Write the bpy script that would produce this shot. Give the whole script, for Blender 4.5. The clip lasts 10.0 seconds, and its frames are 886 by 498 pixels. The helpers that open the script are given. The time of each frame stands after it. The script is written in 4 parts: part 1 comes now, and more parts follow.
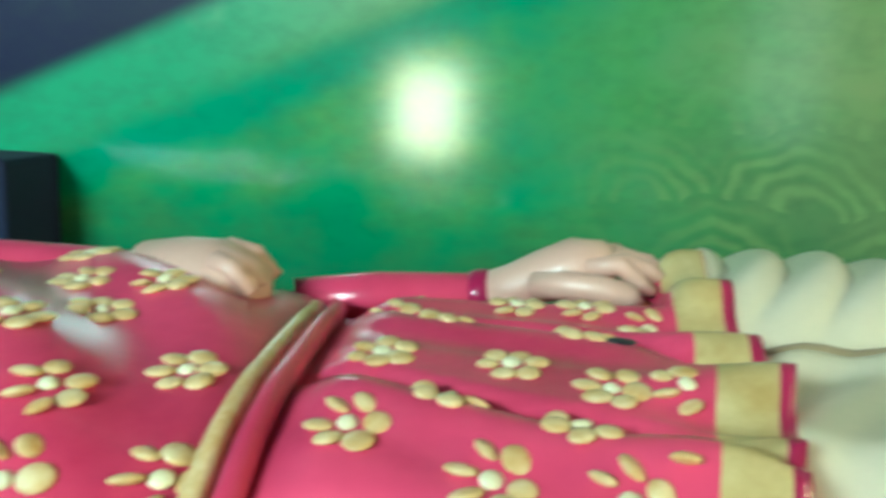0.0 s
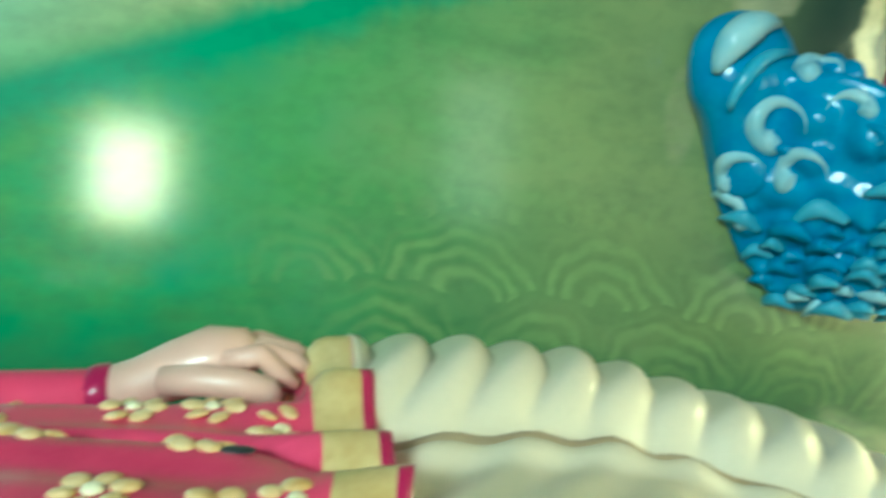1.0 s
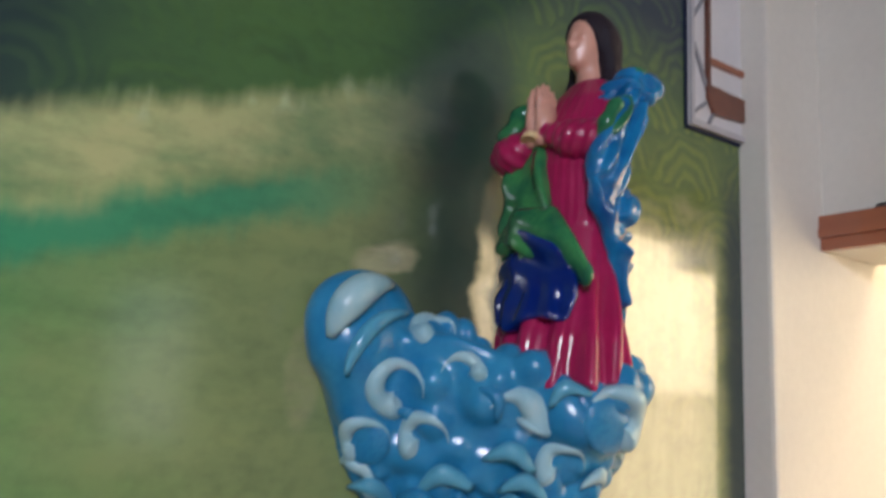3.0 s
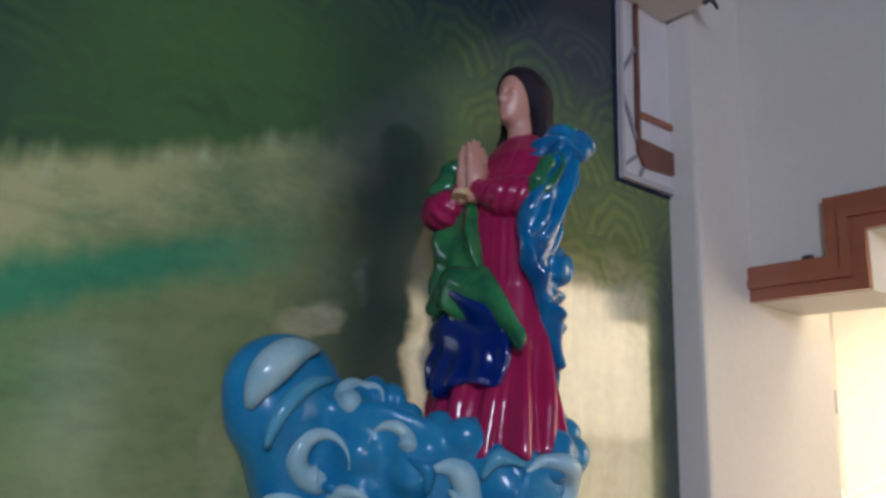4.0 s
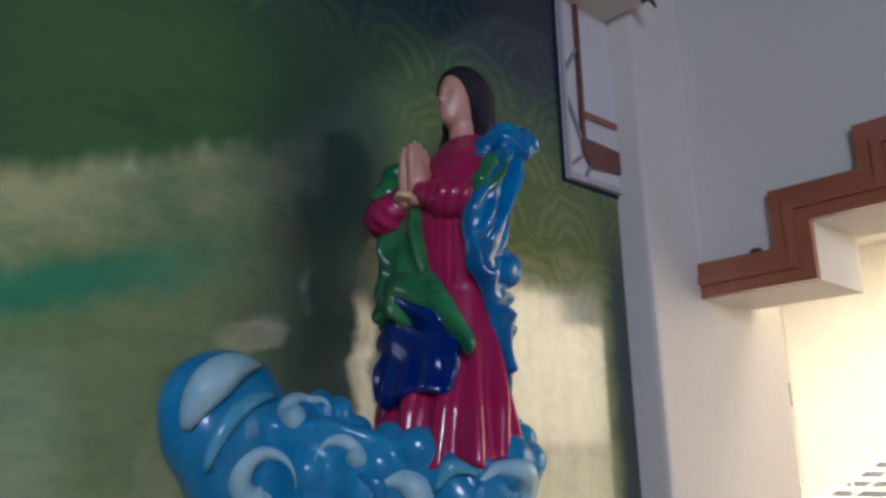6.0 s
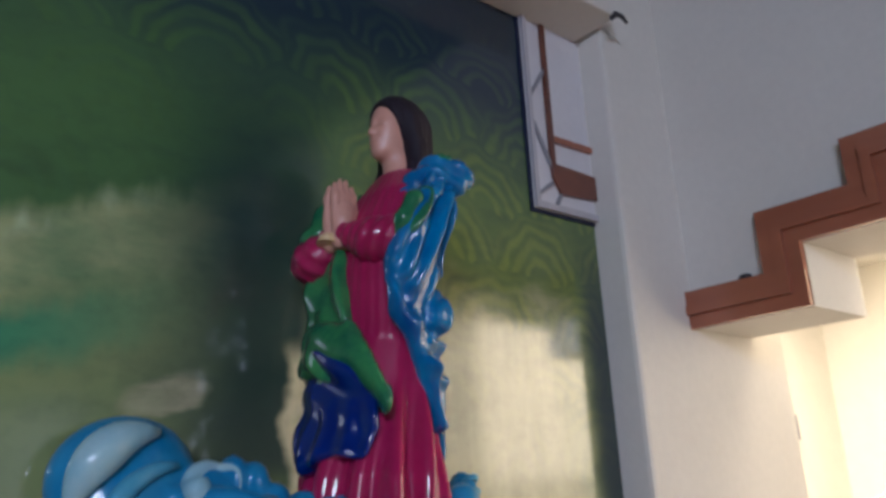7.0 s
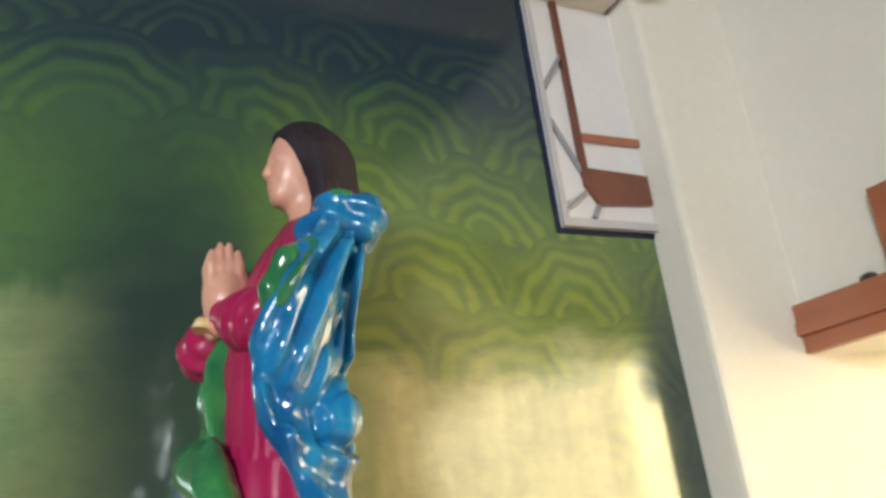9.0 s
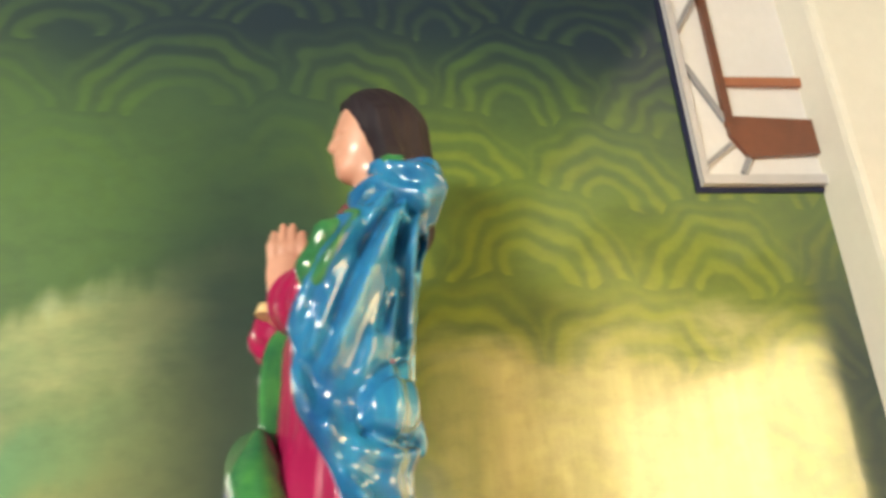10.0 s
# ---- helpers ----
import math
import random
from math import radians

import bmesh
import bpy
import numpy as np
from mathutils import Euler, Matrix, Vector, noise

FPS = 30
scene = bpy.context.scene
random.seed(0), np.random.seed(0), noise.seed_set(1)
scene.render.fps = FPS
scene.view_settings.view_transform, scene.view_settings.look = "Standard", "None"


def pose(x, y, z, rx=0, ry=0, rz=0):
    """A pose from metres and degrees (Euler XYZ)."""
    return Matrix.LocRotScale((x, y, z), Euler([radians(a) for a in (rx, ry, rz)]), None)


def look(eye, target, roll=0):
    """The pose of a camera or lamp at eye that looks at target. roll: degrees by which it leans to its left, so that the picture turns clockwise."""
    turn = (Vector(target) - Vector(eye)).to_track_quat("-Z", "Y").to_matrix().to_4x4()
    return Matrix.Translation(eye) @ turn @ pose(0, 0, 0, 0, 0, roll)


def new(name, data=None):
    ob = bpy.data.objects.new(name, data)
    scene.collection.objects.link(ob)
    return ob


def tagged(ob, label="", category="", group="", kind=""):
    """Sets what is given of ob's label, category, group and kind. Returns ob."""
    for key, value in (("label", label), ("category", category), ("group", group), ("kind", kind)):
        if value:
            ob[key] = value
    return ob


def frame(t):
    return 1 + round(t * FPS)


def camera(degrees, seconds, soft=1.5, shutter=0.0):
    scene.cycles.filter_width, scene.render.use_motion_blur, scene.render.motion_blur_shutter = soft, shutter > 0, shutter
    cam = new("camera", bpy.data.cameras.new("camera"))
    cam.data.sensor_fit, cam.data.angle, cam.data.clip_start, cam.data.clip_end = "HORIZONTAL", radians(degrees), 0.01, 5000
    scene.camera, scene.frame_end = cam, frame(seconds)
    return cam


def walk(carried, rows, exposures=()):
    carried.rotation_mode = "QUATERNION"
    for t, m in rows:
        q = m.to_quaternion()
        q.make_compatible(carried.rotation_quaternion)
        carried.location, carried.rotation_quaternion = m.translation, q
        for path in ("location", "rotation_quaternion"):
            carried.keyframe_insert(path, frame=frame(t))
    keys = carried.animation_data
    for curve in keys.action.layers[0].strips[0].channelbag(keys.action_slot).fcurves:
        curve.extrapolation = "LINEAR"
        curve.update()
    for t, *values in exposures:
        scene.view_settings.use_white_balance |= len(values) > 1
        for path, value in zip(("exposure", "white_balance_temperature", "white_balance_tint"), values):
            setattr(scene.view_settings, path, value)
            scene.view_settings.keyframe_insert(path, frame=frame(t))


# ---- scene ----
cam = camera(58.2, 10.0, soft=3.1, shutter=0.5)
PATH = [
    (0, (0.211, 0.155, 1.523), (0.047, 2.11, 1.134), 2.9),
    (0.5, (0.253, 0.178, 1.533), (0.462, 2.144, 1.227), 4.9),
    (1, (0.303, 0.222, 1.541), (0.82, 2.146, 1.369), 5.7),
    (1.5, (0.39, 0.194, 1.568), (1.082, 2.07, 1.52), 4.7),
    (2, (0.457, 0.198, 1.598), (1.362, 1.979, 1.693), 4.4),
    (2.5, (0.452, 0.261, 1.628), (1.519, 1.944, 1.807), 3.5),
    (3, (0.47, 0.286, 1.673), (1.602, 1.893, 2.04), 3.0),
    (4.5, (0.514, 0.324, 1.721), (1.796, 1.782, 2.201), 1.1),
    (5, (0.521, 0.329, 1.72), (1.827, 1.755, 2.228), 0.3),
    (6.5, (0.609, 0.334, 1.71), (1.915, 1.758, 2.225), -2.2),
    (7, (0.737, 0.297, 1.76), (1.982, 1.754, 2.332), -2.9),
    (7.5, (0.826, 0.247, 1.816), (1.878, 1.819, 2.463), -1.4),
    (8, (0.979, 0.302, 1.847), (1.976, 1.906, 2.504), -2.0),
    (8.5, (1.124, 0.402, 1.864), (2.093, 2.024, 2.519), -5.4),
    (9, (1.197, 0.381, 1.877), (2.084, 2.046, 2.541), -7.3),
    (9.5, (1.23, 0.356, 1.854), (1.794, 2.142, 2.555), -4.0),
    (10, (1.384, 0.436, 1.873), (1.773, 2.269, 2.573), -5.3),
]
walk(cam, [(t, look(eye, target, roll)) for t, eye, target, roll in PATH],
     [(0, 0.56, 5050, -27), (0.6, 0.56, 4950, -31), (1, 0.66, 5150, -29), (1.5, 0.78, 5850, -8), (2, 0.68, 6000, 6), (2.5, 0.18, 5750, 15), (3, 0.0, 5800, 21), (4.5, -0.6, 5150, 24), (6.5, -0.62, 5150, 24), (7.5, -0.1, 5450, 21), (8, 0.38, 5900, 14), (9, 0.75, 6250, 9), (9.5, 0.97, 6350, 4), (10, 1.3, 7750, 8)])

# ==== world and light ====
world = bpy.data.worlds.new("sky")
scene.world = world
world.use_nodes = True
wt = world.node_tree
sky = wt.nodes.new("ShaderNodeTexSky")
sky.sky_type, sky.sun_disc = "NISHITA", False
sky.sun_elevation, sky.sun_rotation = radians(40), radians(200)
wt.nodes["Background"].inputs["Strength"].default_value = 0.1
wt.links.new(sky.outputs["Color"], wt.nodes["Background"].inputs["Color"])


def area_lamp(name, place, target, width, height, watts, colour):
    data = bpy.data.lights.new(name, "AREA")
    data.shape, data.size, data.size_y, data.energy, data.color = "RECTANGLE", width, height, watts, colour
    ob = new(name, data)
    ob.matrix_world = look(place, target)
    return ob


# daylight through the far window behind the camera and a side opening
area_lamp("window_daylight", (-1.0, -7.95, 1.24), (-0.6, 1.48, 1.45), 0.85, 1.15, 56, (1.0, 0.76, 0.52))
area_lamp("side_opening_daylight", (2.47, -4.1, 1.85), (0.0, -0.3, 1.5), 0.9, 1.3, 3.2, (0.95, 1.0, 0.95))
# overhead fill lamp, added out of view to brighten the room
area_lamp("overhead_fill", (-1.75, -2.6, 3.22), (-0.3, -0.6, 0.0), 1.5, 1.5, 380, (0.95, 1.0, 0.98))
# unseen hall panels, added to brighten the hall and its reflection in the mural
area_lamp("hall_fill_near", (4.37, -0.68, 2.30), (2.5, -0.68, 2.30), 1.2, 1.08, 41, (1.0, 0.79, 0.43))
area_lamp("hall_fill_near_low", (4.37, -0.68, 1.30), (2.5, -0.68, 1.30), 1.2, 0.84, 17, (1.0, 0.79, 0.43))
area_lamp("hall_fill_far", (4.37, -3.28, 2.30), (2.5, -3.28, 2.30), 3.75, 1.08, 36, (1.0, 0.85, 0.56))
area_lamp("hall_fill_far_low", (4.37, -3.28, 1.30), (2.5, -3.28, 1.30), 3.75, 0.84, 19, (1.0, 0.85, 0.56))
# overhead fill, added to keep the stair hall bright; its real sources are unseen
area_lamp("hall_ceiling_fill", (5.2, 1.2, 5.9), (5.2, 1.2, 0), 3.0, 3.0, 1200, (1.0, 0.78, 0.42))
area_lamp("far_hall_ceiling_fill", (11.0, 4.0, 5.9), (11.0, 4.0, 0), 6.0, 5.0, 5200, (1.0, 0.80, 0.45))


# ==== materials ====
class Ex:
    """A number inside a node tree, with arithmetic."""

    def __init__(self, tree, socket):
        self.tree, self.socket = tree, socket

    def op(self, kind, *others, clamp=False):
        node = self.tree.nodes.new("ShaderNodeMath")
        node.operation, node.use_clamp = kind, clamp
        for i, v in enumerate((self, *others)):
            if isinstance(v, Ex):
                self.tree.links.new(v.socket, node.inputs[i])
            else:
                node.inputs[i].default_value = v
        return Ex(self.tree, node.outputs[0])

    def __add__(self, o): return self.op("ADD", o)
    def __sub__(self, o): return self.op("SUBTRACT", o)
    def __mul__(self, o): return self.op("MULTIPLY", o)
    def __truediv__(self, o): return self.op("DIVIDE", o)
    def floor(self): return self.op("FLOOR")
    def sin(self): return self.op("SINE")
    def over(self, v): return self.op("GREATER_THAN", v)

    def ramp(self, a, b):
        """0 at a and 1 at b, smooth between; a may be the larger."""
        t = ((self - a) / (b - a)).op("ADD", 0.0, clamp=True)
        return t * t * (t * -2.0 + 3.0)


def mix(tree, fac, a, b, blend="MIX"):
    node = tree.nodes.new("ShaderNodeMix")
    node.data_type, node.blend_type = "RGBA", blend
    for sock, v in ((node.inputs[0], fac), (node.inputs[6], a), (node.inputs[7], b)):
        if isinstance(v, Ex):
            tree.links.new(v.socket, sock)
        elif isinstance(v, bpy.types.NodeSocket):
            tree.links.new(v, sock)
        elif isinstance(v, (int, float)):
            sock.default_value = v
        else:
            sock.default_value = (*v, 1)
    return node.outputs[2]


def noise_of(tree, vector, scale, detail=3.0, rough=0.55, stretch=(1, 1, 1)):
    m = tree.nodes.new("ShaderNodeMapping")
    m.inputs["Scale"].default_value = stretch
    tree.links.new(vector, m.inputs["Vector"])
    n = tree.nodes.new("ShaderNodeTexNoise")
    n.inputs["Scale"].default_value, n.inputs["Detail"].default_value, n.inputs["Roughness"].default_value = scale, detail, rough
    tree.links.new(m.outputs[0], n.inputs["Vector"])
    return Ex(tree, n.outputs["Fac"])


def material(name, rough=0.5, metal=0.0, coat=0.0, coat_rough=0.05):
    mat = bpy.data.materials.new(name)
    mat.use_nodes = True
    tree = mat.node_tree
    p = tree.nodes["Principled BSDF"]
    p.inputs["Roughness"].default_value, p.inputs["Metallic"].default_value = rough, metal
    p.inputs["Coat Weight"].default_value, p.inputs["Coat Roughness"].default_value = coat, coat_rough
    if coat > 0.4:
        p.inputs["Specular IOR Level"].default_value = 0.15
    co = tree.nodes.new("ShaderNodeTexCoord").outputs["Object"]
    return mat, tree, p, co


def bump(tree, p, height, strength, distance):
    b = tree.nodes.new("ShaderNodeBump")
    b.inputs["Strength"].default_value, b.inputs["Distance"].default_value = strength, distance
    tree.links.new(height.socket, b.inputs["Height"])
    tree.links.new(b.outputs[0], p.inputs["Normal"])


def paint(name, colour, second, scale=12.0, rough=0.35, coat=0.0, relief=0.002, stretch=(1, 1, 1), metal=0.0, coat_rough=0.06, fine=90.0):
    """A painted or plain surface with stains at one scale and grain at another."""
    mat, tree, p, co = material(name, rough, metal, coat, coat_rough)
    broad = noise_of(tree, co, scale, 4, 0.6, stretch)
    grain = noise_of(tree, co, fine, 3, 0.6, stretch)
    col = mix(tree, (broad - 0.5) * 1.7 + 0.5, colour, second)
    col = mix(tree, (grain - 0.5) * 0.5 + 0.25, col, tuple(c * 0.75 for c in colour))
    tree.links.new(col, p.inputs["Base Color"])
    bump(tree, p, broad * 0.6 + grain * 0.4, 0.35, relief)
    return mat


def mural_material():
    """Glossy oil paint: dark sky, a ragged light hill line, a teal line, green fields with fan-shaped brush arcs, a
    cream glow; shadow and reflections are painted in.
    """
    mat, tree, p, co = material("mural_paint", 0.5, 0, 1.0, 0.125)
    p.inputs["Coat IOR"].default_value = 1.65
    sep = tree.nodes.new("ShaderNodeSeparateXYZ")
    tree.links.new(co, sep.inputs[0])
    x, z = Ex(tree, sep.outputs[0]), Ex(tree, sep.outputs[2])
    soft = noise_of(tree, co, 2.6, 4, 0.6) - 0.5
    wash = noise_of(tree, co, 1.3, 3, 0.55, (1, 1, 1.6)) - 0.5
    strokes = noise_of(tree, co, 8.0, 3, 0.5, (0.8, 1, 1.3)) - 0.5
    brush = noise_of(tree, co, 14.0, 4, 0.6, (0.45, 1, 1.5)) - 0.5
    fine = noise_of(tree, co, 40.0, 3, 0.6, (0.8, 1, 1.1)) - 0.5
    tufts = noise_of(tree, co, 16.0, 3, 0.6, (1, 1, 0.25)) - 0.5
    streaks = noise_of(tree, co, 7.0, 4, 0.6, (2.6, 1, 0.5)) - 0.5
    # fan arcs: staggered overlapping scales of painted rings with lobed rims
    u = (x + soft * 0.22 + strokes * 0.02) * 3.7
    v = (z + noise_of(tree, co, 3.1, 2, 0.5) * 0.18 + strokes * 0.02) * 3.5

    def fan(row):
        shift = row * 0.5
        cu = (u - shift).floor() + 0.5 + shift
        du, dv = u - cu, (v - row * 0.5) * 1.06
        lobes = (du.op("ARCTAN2", dv) * 9.0).sin()
        dist = (du * du + dv * dv).op("SQRT")
        return dist + lobes * dist * dist * 0.07

    row = (v * 2.0).floor()
    near, far = fan(row - 1.0), fan(row)
    inside = near.op("LESS_THAN", 0.6)
    r = near * inside + far * (inside * -1.0 + 1.0)
    rings = (r * 48.0 + strokes * 1.6 + brush * 0.6).sin() * 0.5 + 0.5
    arcs = (rings.ramp(-0.05, 1.05)) * r.ramp(0.05, 0.15) * r.ramp(0.6, 0.46)
    worn = (strokes * 1.6 + brush * 1.4 + 0.75).op("ADD", 0.0, clamp=True)
    arcs = arcs * worn * (noise_of(tree, co, 1.9, 2, 0.5) - 0.5 + 0.05).ramp(-0.42, -0.04)
    # the hill line
    bend = (x - 0.6).op("MAXIMUM", 0.0) * -0.12
    d = z - (x * 0.44 + 1.775 + bend) - strokes * 0.05 * x.ramp(-0.4, 0.4) - tufts * 0.07 * x.ramp(0.0, 0.6)
    right = (x + soft * 0.35).ramp(0.25, 0.95)
    sky_col = mix(tree, right, (0.001, 0.003, 0.036), (0.066, 0.142, 0.048))
    # navy towards the top: the weaker light up there is put into the colour
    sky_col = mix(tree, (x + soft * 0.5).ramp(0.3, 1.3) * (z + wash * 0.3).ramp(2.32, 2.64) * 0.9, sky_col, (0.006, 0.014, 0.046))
    sky_col = mix(tree, arcs * right * (soft * 2.0 + 0.92) * z.ramp(2.85, 2.4), sky_col, (0.064, 0.135, 0.042))
    warm = (x + soft * 0.4).ramp(1.3, 1.75) * (z + soft * 0.3).ramp(2.65, 2.25)
    sky_col = mix(tree, warm * 0.6, sky_col, (0.125, 0.165, 0.028))
    sky_col = mix(tree, arcs * warm * (soft * 1.4 + 0.55), sky_col, (0.23, 0.28, 0.040))
    sky_col = mix(tree, (wash * 2.4 + brush * 0.8).op("ADD", 0.0, clamp=True) * 0.5, sky_col, (0.012, 0.034, 0.040))
    field = mix(tree, (x + soft * 0.6).ramp(-0.05, 1.0), (0.012, 0.25, 0.105), (0.235, 0.285, 0.11))
    field = mix(tree, (strokes * 2.2 + 0.5).op("ADD", 0.0, clamp=True) * x.ramp(1.1, 0.2), field, (0.11, 0.31, 0.08))
    field = mix(tree, (wash * 2.0 + brush * 1.0).op("ADD", 0.0, clamp=True) * 0.55, field, (0.035, 0.12, 0.055))
    field = mix(tree, (wash * -2.0 + brush * 1.0).op("ADD", 0.0, clamp=True) * x.ramp(0.2, 0.8) * 0.5, field, (0.26, 0.30, 0.14))
    low = (z + soft * 0.2).ramp(1.60, 1.40) * x.ramp(0.2, 0.7)
    field = mix(tree, low * 0.5, field, (0.055, 0.125, 0.045))
    field = mix(tree, arcs * low * 0.55, field, (0.27, 0.38, 0.13))
    field = mix(tree, (z + soft * 0.1).ramp(1.34, 1.16) * 0.55, field, (0.025, 0.11, 0.05))
    teal = (d + 0.175 + soft * 0.05 + brush * 0.03).op("ABSOLUTE").ramp(0.07, 0.012)
    field = mix(tree, teal * (x * -1.0 + 1.5).ramp(0.2, 0.6) * 0.8, field, (0.02, 0.25, 0.13))
    hill = mix(tree, x.ramp(-0.4, 0.5), (0.07, 0.33, 0.15), (0.41, 0.43, 0.20))
    hill = mix(tree, (strokes * 2.5 + brush * 1.6 + 0.4).op("ADD", 0.0, clamp=True) * x.ramp(-0.1, 0.5), hill, (0.19, 0.30, 0.13))
    hill = mix(tree, (x + soft * 0.3).ramp(0.75, 1.15) * 0.28, hill, (0.10, 0.17, 0.08))
    field = mix(tree, d.ramp(-0.17, -0.09), field, hill)
    crest = d.ramp(-0.055, -0.012) * (tufts + strokes).ramp(0.0, 0.18) * x.ramp(1.3, 0.8)
    field = mix(tree, crest * x.ramp(-0.5, 0.4) * 0.75, field, (0.48, 0.56, 0.36))
    grown = (x + soft * 0.3 + (z - 2.1) * 0.3).ramp(1.10, 1.44)
    col = mix(tree, d.ramp(-0.02, 0.03) * (grown * -1.0 + 1.0) + grown * (z + soft * 0.2).ramp(1.45, 1.7), field, sky_col)
    # dark passage beside the standing figure: its shadow on the wall, painted in
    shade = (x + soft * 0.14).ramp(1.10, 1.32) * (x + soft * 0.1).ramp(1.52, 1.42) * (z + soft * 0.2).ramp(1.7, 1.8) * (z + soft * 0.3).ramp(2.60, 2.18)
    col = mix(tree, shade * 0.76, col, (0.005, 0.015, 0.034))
    # cream glow behind the figure: mural cream plus hall reflection put into the colour
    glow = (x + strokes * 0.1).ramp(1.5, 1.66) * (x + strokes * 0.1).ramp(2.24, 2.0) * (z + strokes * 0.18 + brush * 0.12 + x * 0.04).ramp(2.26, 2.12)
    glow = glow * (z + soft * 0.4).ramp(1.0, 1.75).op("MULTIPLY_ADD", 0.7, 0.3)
    # cream daubs round the cloud lobe and a thin cream rim beside the gown
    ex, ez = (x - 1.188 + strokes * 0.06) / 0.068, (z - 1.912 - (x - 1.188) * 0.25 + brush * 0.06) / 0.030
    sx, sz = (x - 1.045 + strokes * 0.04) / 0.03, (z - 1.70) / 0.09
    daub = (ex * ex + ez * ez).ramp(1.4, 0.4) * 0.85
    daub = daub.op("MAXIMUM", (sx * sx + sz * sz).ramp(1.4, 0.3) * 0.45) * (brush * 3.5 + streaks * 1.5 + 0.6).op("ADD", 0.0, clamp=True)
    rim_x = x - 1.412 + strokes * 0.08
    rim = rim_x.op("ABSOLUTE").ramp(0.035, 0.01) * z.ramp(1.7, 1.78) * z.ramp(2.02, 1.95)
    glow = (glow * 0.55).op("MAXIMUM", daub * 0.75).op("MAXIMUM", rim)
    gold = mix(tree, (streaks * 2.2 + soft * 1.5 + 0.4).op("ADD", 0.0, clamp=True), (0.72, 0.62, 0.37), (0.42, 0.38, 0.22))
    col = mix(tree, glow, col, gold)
    # the pier's dark reflection, painted as a strip beside it
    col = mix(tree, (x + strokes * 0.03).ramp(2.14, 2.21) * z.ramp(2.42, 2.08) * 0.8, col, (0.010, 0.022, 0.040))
    col = mix(tree, (fine * 0.5 + strokes * 0.4 + brush * 0.3 + 0.06).op("ADD", 0.0, clamp=True), col, (0.016, 0.03, 0.03))
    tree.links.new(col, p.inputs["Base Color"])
    bump(tree, p, strokes * 0.8 + fine * 0.12 + brush * 0.25 + soft, 0.25, 0.007)
    return mat


MURAL = mural_material()
PLASTER = paint("white_plaster", (0.75, 0.72, 0.65), (0.68, 0.65, 0.58), 3.0, 0.6, relief=0.003, fine=45)
CEILING = paint("ceiling_paint", (0.055, 0.065, 0.10), (0.045, 0.055, 0.085), 2.0, 0.7, relief=0.002)
FLOOR = paint("floor_stone", (0.14, 0.125, 0.105), (0.10, 0.09, 0.08), 4.0, 0.4)
BACK_WALL = paint("grey_wall_paint", (0.040, 0.046, 0.072), (0.030, 0.036, 0.058), 3.0, 0.6, relief=0.003)
WOOD = paint("varnished_wood", (0.43, 0.155, 0.08), (0.22, 0.07, 0.038), 9.0, 0.3, 0.8, 0.002, (1, 0.15, 1))
CRIMSON = paint("crimson_enamel", (0.42, 0.016, 0.095), (0.26, 0.007, 0.055), 14, 0.3, 0.6, 0.0015)
ROSE = paint("rose_enamel", (0.84, 0.085, 0.19), (0.34, 0.007, 0.055), 5, 0.35, 0.6, 0.003, coat_rough=0.18)
BLUE = paint("cobalt_enamel", (0.001, 0.022, 0.17), (0.022, 0.31, 0.60), 17, 0.25, 1.0, 0.0015, (1, 1, 0.4), 0.0, 0.03)
NAVY = paint("navy_enamel", (0.002, 0.012, 0.13), (0.004, 0.025, 0.2), 14, 0.25, 0.8, 0.002)
GREEN = paint("green_enamel", (0.002, 0.075, 0.055), (0.085, 0.36, 0.085), 16, 0.25, 0.8, 0.003)
SKIN = paint("flesh_enamel", (0.66, 0.35, 0.26), (0.58, 0.28, 0.2), 10, 0.4, 0.2, 0.001)
PALE_SKIN = paint("pale_flesh_enamel", (0.74, 0.46, 0.36), (0.66, 0.38, 0.29), 10, 0.4, 0.2, 0.001)
HAIR = paint("dark_brown_enamel", (0.006, 0.0015, 0.008), (0.012, 0.004, 0.012), 20, 0.75, 0.0, 0.002)
GOLD = paint("gold_paint", (0.58, 0.29, 0.06), (0.95, 0.82, 0.52), 44, 0.35, 0.5, 0.001)
PALE_GOLD = paint("pale_gold_paint", (0.92, 0.84, 0.60), (0.80, 0.64, 0.34), 60, 0.35, 0.4, 0.001)
HEM_GOLD = paint("hem_gold_paint", (0.46, 0.29, 0.09), (0.78, 0.62, 0.32), 16, 0.35, 0.5, 0.002)
CREAM = paint("cream_enamel", (0.68, 0.59, 0.44), (0.60, 0.52, 0.38), 10, 0.4, 0.25, 0.001)
TAN = paint("tan_enamel", (0.42, 0.31, 0.19), (0.34, 0.25, 0.15), 12, 0.45)
CLOUD = paint("sky_blue_enamel", (0.006, 0.15, 0.36), (0.06, 0.32, 0.52), 15, 0.3, 0.55, 0.005, coat_rough=0.12)
CLOUD_PALE = paint("pale_blue_enamel", (0.14, 0.40, 0.52), (0.04, 0.26, 0.44), 30, 0.3, 0.5, 0.003, coat_rough=0.12)
CLOUD_WHITE = paint("white_blue_enamel", (0.46, 0.62, 0.64), (0.16, 0.42, 0.54), 20, 0.3, 0.5, 0.003, coat_rough=0.12)
NAVY_TRIM = paint("dark_blue_trim", (0.003, 0.007, 0.036), (0.006, 0.011, 0.05), 20, 0.85)
GREY_LEAD = paint("grey_lead", (0.3, 0.3, 0.33), (0.22, 0.22, 0.25), 30, 0.4)
PANE_WHITE = paint("white_pane", (0.74, 0.72, 0.72), (0.62, 0.61, 0.64), 7, 0.3, 0.3)
